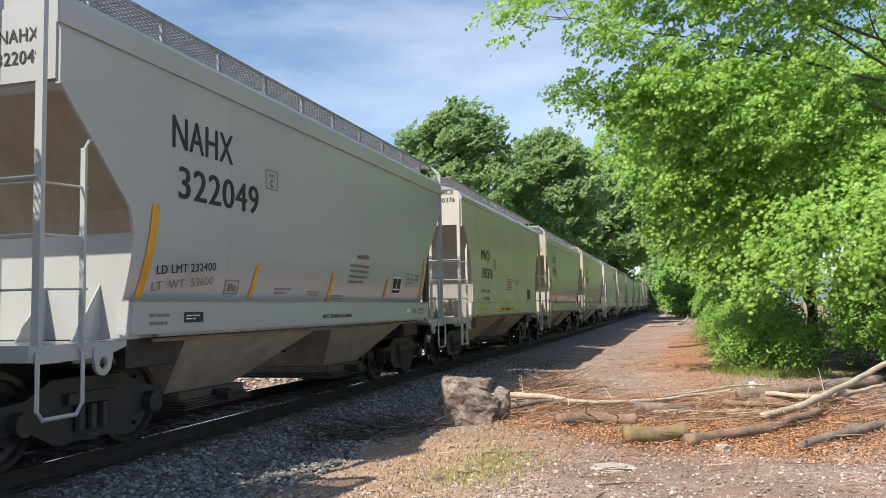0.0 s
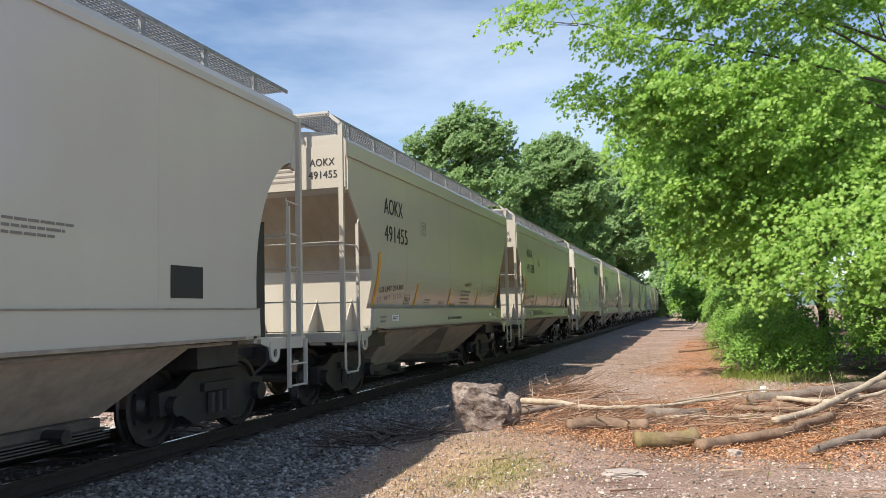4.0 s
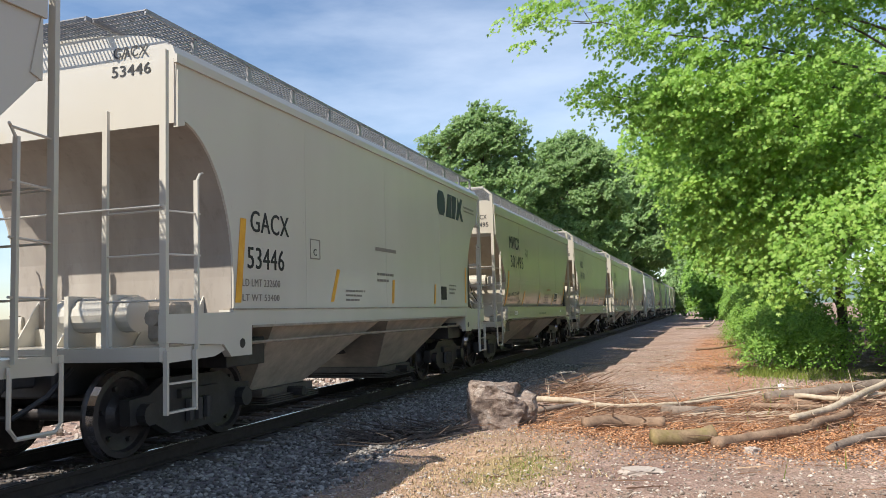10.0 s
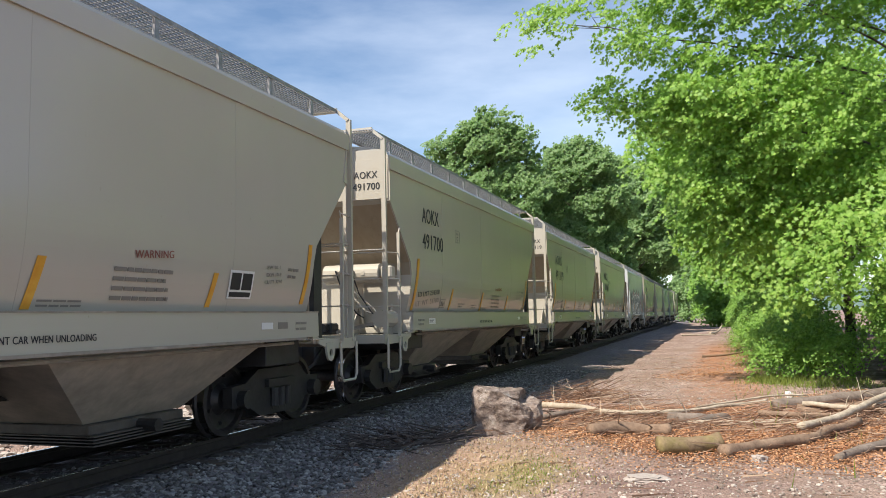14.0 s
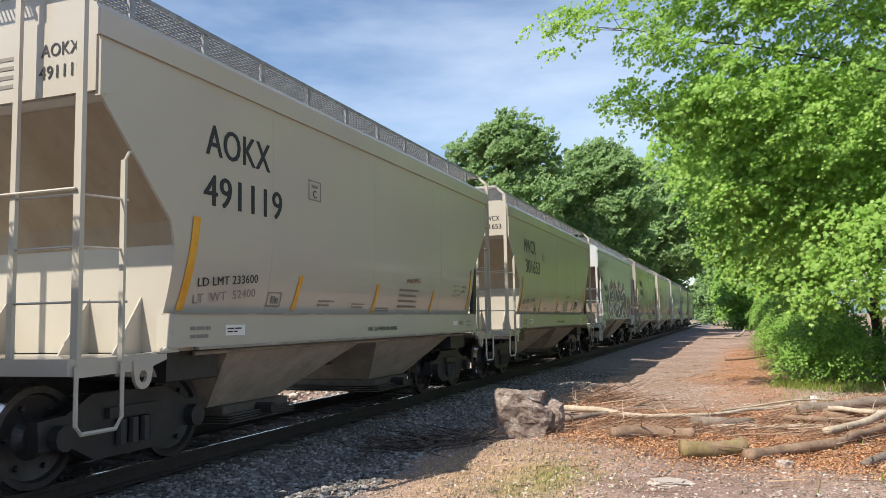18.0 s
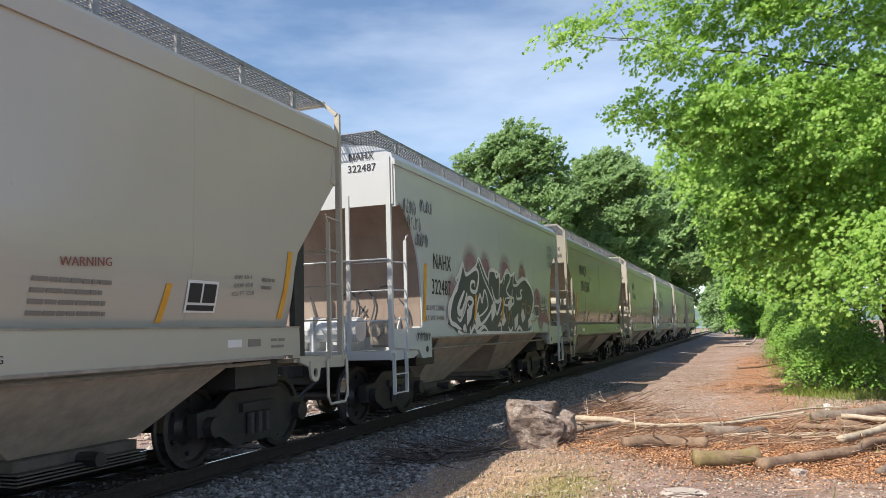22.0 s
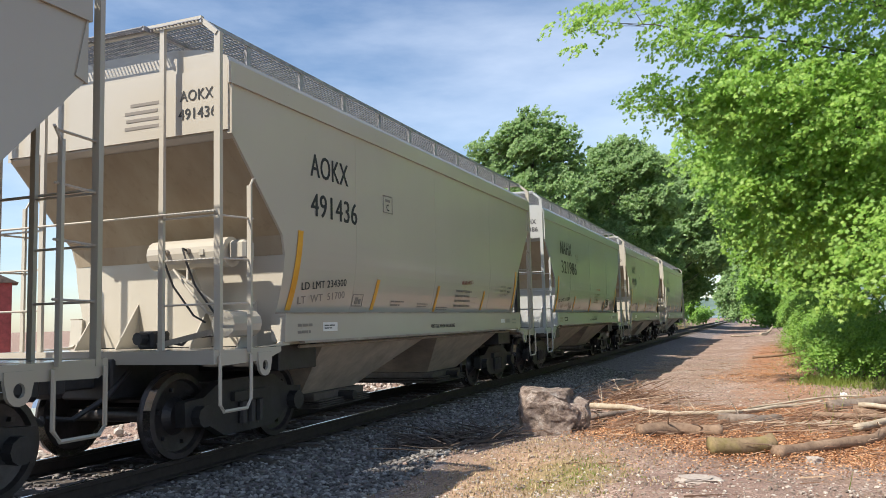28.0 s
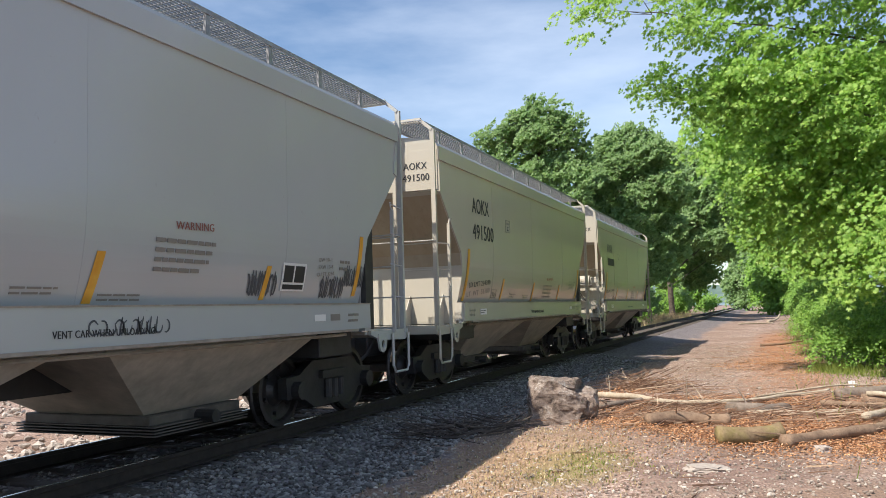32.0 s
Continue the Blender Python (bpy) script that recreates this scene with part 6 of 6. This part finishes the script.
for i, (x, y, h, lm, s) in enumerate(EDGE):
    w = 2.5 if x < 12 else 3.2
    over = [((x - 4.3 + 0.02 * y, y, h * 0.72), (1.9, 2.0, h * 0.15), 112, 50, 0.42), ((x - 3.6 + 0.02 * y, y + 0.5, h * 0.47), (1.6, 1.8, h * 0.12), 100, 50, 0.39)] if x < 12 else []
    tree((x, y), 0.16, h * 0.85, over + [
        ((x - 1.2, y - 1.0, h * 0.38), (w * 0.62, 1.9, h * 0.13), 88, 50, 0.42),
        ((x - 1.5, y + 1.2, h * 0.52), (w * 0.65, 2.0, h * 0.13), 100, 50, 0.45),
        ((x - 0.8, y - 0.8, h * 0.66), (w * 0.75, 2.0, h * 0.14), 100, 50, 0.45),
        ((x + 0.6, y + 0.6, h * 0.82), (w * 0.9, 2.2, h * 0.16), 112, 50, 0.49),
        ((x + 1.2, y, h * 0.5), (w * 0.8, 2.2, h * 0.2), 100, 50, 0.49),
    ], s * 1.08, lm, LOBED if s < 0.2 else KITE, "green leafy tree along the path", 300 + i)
# deeper in the wood, behind the edge
for i, (x, y, h) in enumerate(((17.5, 25, 6), (21.5, 24, 7), (25.5, 30, 8), (19.5, 34, 8))):
    tree((x, y), 0.2, h * 0.8, [
        ((x, y, h * 0.75), (2.4, 2.4, h * 0.2), 60, 45, 0.8), ((x - 1.2, y - 0.6, h * 0.4), (2.4, 2.2, h * 0.22), 70, 45, 0.8), ((x + 1.2, y - 0.6, h * 0.16), (2.6, 2.2, h * 0.16), 70, 45, 0.8),
    ], 0.3, M_LEAF2, KITE, "green leafy tree deeper in the wood", 460 + i)
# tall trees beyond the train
tree((-10.6, 62), 0.35, 15, lobes(-10.6, 62, 3.2, 17.9, 5.6, 4.5, 30, 93, 37, 0.41, 41), 0.25, M_LEAF_HAZE, KITE, "tall dark green tree beyond the train", 401, slope=(0.25, 0.35), wild=0.6)
tree((-4.9, 71), 0.35, 14, lobes(-4.4, 71, 3.0, 17.2, 5.8, 4.5, 32, 93, 37, 0.44, 42), 0.27, M_LEAF_HAZE, KITE, "tall dark green tree beyond the train", 402, slope=(0.25, 0.35), wild=0.6)
tree((-3.2, 88), 0.35, 14, lobes(0.0, 88, 6.2, 17.6, 5.6, 4.5, 30, 90, 37, 0.54, 43), 0.33, M_LEAF_HAZE, KITE, "tall dark green tree leaning over the far track", 403, slope=(0.25, 0.35), wild=0.6)
tree((-7.0, 96), 0.4, 17, lobes(-6.5, 96, 3.0, 21.0, 8.5, 5.0, 26, 90, 34, 0.65, 44), 0.4, M_LEAF_HAZE, KITE, "tall dark green tree beyond the train", 404, slope=(0.25, 0.35), wild=0.6)
tree((-16.5, 72), 0.3, 10, lobes(-16.5, 72, 2.0, 13.5, 5.0, 4.5, 20, 82, 34, 0.51, 45), 0.32, M_LEAF_HAZE, KITE, "green leafy tree beyond the train", 405, slope=(0.25, 0.35), wild=0.6)
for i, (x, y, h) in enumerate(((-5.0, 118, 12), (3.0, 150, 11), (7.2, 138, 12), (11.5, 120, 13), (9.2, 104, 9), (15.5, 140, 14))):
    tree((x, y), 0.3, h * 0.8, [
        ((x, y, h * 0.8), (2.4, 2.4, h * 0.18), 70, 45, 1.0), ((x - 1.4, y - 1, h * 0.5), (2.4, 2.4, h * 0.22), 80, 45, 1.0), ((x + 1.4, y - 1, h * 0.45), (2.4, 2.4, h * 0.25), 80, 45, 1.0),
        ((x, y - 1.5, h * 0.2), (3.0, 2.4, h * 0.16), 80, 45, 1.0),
    ], 0.5, M_LEAF_HAZE if i % 2 else M_LEAF2, KITE, "hazy green tree at the end of the path", 420 + i)
for i, (x, y, h) in enumerate(((-3.6, 52, 1.6), (-3.4, 64, 1.9), (-4.2, 78, 2.2), (-3.4, 92, 2.4), (-3.8, 108, 2.6), (-1.9, 128, 2.2))):
    tree((x, y), 0.05, h, [((x, y, h * 0.5), (1.3, 2.2, h * 0.45), 60, 45, 0.5), ((x - 1.0, y + 1.5, h * 0.6), (1.4, 2.2, h * 0.5), 60, 45, 0.5)], 0.2, M_LEAF2 if i % 2 else M_LEAF_HAZE, OVAL,
         "low green shrub beside the track", 440 + i, "shrub")

# leaf litter and grass
r = np.random.default_rng(31)


def litter(n, cx, cy, sx, sy):
    a, q = r.uniform(0, 2 * np.pi, n), np.sqrt(r.random(n))
    x, y = cx + sx * q * np.cos(a) + r.normal(0, 0.15, n), cy + sy * q * np.sin(a) + r.normal(0, 0.25, n)
    return np.stack([x, y, ground_height(x, y) + r.uniform(0.005, 0.05, n)], -1)


pos = np.concatenate([litter(46000, 6.6, 10.98, 2.26, 2.35), litter(17000, 8.41, 10.43, 1.81, 2.17), litter(3000, 4.8, 10.8, 0.72, 1.63), litter(3200, 6.1, 22.0, 0.9, 2.4), litter(9000, 7.1, 30.0, 0.9, 14.0), litter(1000, 6.42, 8.45, 1.63, 0.54), litter(1400, 4.16, 14.05, 0.54, 0.81), litter(2400, 9.04, 15.13, 1.26, 1.35)])
tagged(leaf_mesh("leaf_litter", pos, 0.030, M_DRY, KITE, 32, 0.38, 0.0), "dry orange-brown leaf litter on the ground", "leaf litter", kind="stuff")


def grass(name, n, cx, cy, sx, sy, h, material, label, seed):
    q = np.random.default_rng(seed)
    x, y = q.normal(cx, sx, n), q.normal(cy, sy, n)
    z = ground_height(x, y)
    a = q.uniform(0, np.pi, n)
    hh = h * q.uniform(0.4, 1.2, n)
    w = 0.004 + 0.006 * q.random(n)
    lean = q.normal(0, 0.35, (n, 2)) * hh[:, None]
    P = np.empty((n, 3, 3))
    P[:, 0] = np.stack([x - w * np.cos(a), y - w * np.sin(a), z], -1)
    P[:, 1] = np.stack([x + w * np.cos(a), y + w * np.sin(a), z], -1)
    P[:, 2] = np.stack([x + lean[:, 0], y + lean[:, 1], z + hh], -1)
    return tagged(raw(name, P.reshape(-1, 3).tolist(), np.arange(3 * n).reshape(n, 3).tolist(), material), label, "grass", kind="stuff")


M_GRASS = leaf_mat("grass_blade", (0.10, 0.15, 0.025), (0.20, 0.26, 0.05), (0.32, 0.36, 0.10), 0.3)
k = Mat("dry_grass", rough=0.8)
k.color(k.ramp(k.island(), [(0.0, (0.22, 0.15, 0.07)), (1.0, (0.52, 0.42, 0.24))]))
M_STRAW = k.m
grass("grass", 600, 4.8, 7.54, 0.25, 0.5, 0.03, M_GRASS, "low yellow-green grass in the gravel", 51)
grass("dry_grass", 5000, 4.35, 7.54, 0.6, 1.7, 0.035, M_STRAW, "short dry straw grass in the gravel", 52)
grass("grass", 1800, 8.0, 19.3, 0.3, 0.7, 0.22, M_GRASS, "tuft of green grass at the wood's edge", 53)
grass("grass", 900, 8.9, 17.6, 0.5, 0.4, 0.15, M_GRASS, "tuft of green grass at the wood's edge", 54)
grass("dry_grass", 5000, -3.2, 78, 0.9, 14, 0.9, M_STRAW, "tall dry grass beside the far track", 55)
grass("grass", 3000, 7.9, 40, 0.35, 12, 0.25, M_GRASS, "grass at the edge of the path", 56)

# ---- far things ----
k = Mat("hazy_hill", rough=1.0, spec=0.0)
# the air's haze is mixed into the hill's bluish green
k.color(k.ramp(k.noise(0.05, 5, 0.7), [(0.3, (0.10, 0.15, 0.13)), (0.7, (0.16, 0.22, 0.19))]))
hx = np.linspace(-500, 500, 60)
hz = 24 + 5 * np.sin(hx * 0.013) + 2.5 * np.sin(hx * 0.06 + 1)
V = [(float(a), 820.0, -2.0) for a in hx] + [(float(a), 900.0, float(b)) for a, b in zip(hx, hz)] + [(float(a), 1000.0, -2.0) for a in hx]
F = [(i, i + 1, 61 + i, 60 + i) for i in range(59)] + [(60 + i, 61 + i, 121 + i, 120 + i) for i in range(59)]
tagged(raw("far_hill", V, F, k.m, smooth=True), "hazy wooded hill on the horizon", "hill", kind="structure")
k = Mat("calm_water", rough=0.12)
k.color((0.10, 0.15, 0.2))
k.bump(k.noise(0.4, 3), 0.1, 0.05)
tagged(part("water", box(-260, 2.0, 330, 760, -0.3, -0.1), k.m), "pale blue water beyond the trees", "water", kind="structure")

# red shed with white trim on the far side of the track
M_SHED = plain("red_boards", (0.30, 0.06, 0.055), 0.7, scale=3)
shed = tagged(new("shed"), "red wooden shed with white trim beyond the track", "shed")
shed.matrix_basis = pose(-31.5, 29.2, lift(-31.5, 29.2), 0, 0, -38)
part("wall", box(-1.3, 1.3, -1.2, 1.2, 0.0, 4.3, 0.02), M_SHED, shed)
part("roof", prism([(-1.5, 4.3), (1.5, 4.3), (0, 5.0)], -1.5, 1.5), M_GREYWOOD, shed)
part("foundation", box(-1.34, 1.34, -1.24, 1.24, -0.4, 0.45), M_RUBBLE, shed)
for sx in (-1.28, 1.2):
    part("corner_board", box(sx - 0.1, sx + 0.18, -1.27, -1.2, 0.45, 4.3), M_LABEL, shed)
part("window", box(-0.5, 0.5, -1.25, -1.19, 1.6, 2.8), M_GREYWOOD, shed)


# ---- what moves ----
def motions():
    rows = [4 * i / 30 for i in range(241)]
    for c, at in train:
        walk(c, [(t, pose(0, at - SPEED * t, 0)) for t in (0, 8, 16, 24, 32)])
    turn = -SPEED / WHEEL_R
    for w, y, at in rolling:
        walk(w, [(t, pose(0, y, WHEEL_R, math.degrees(turn * t))) for t in rows])


motions()
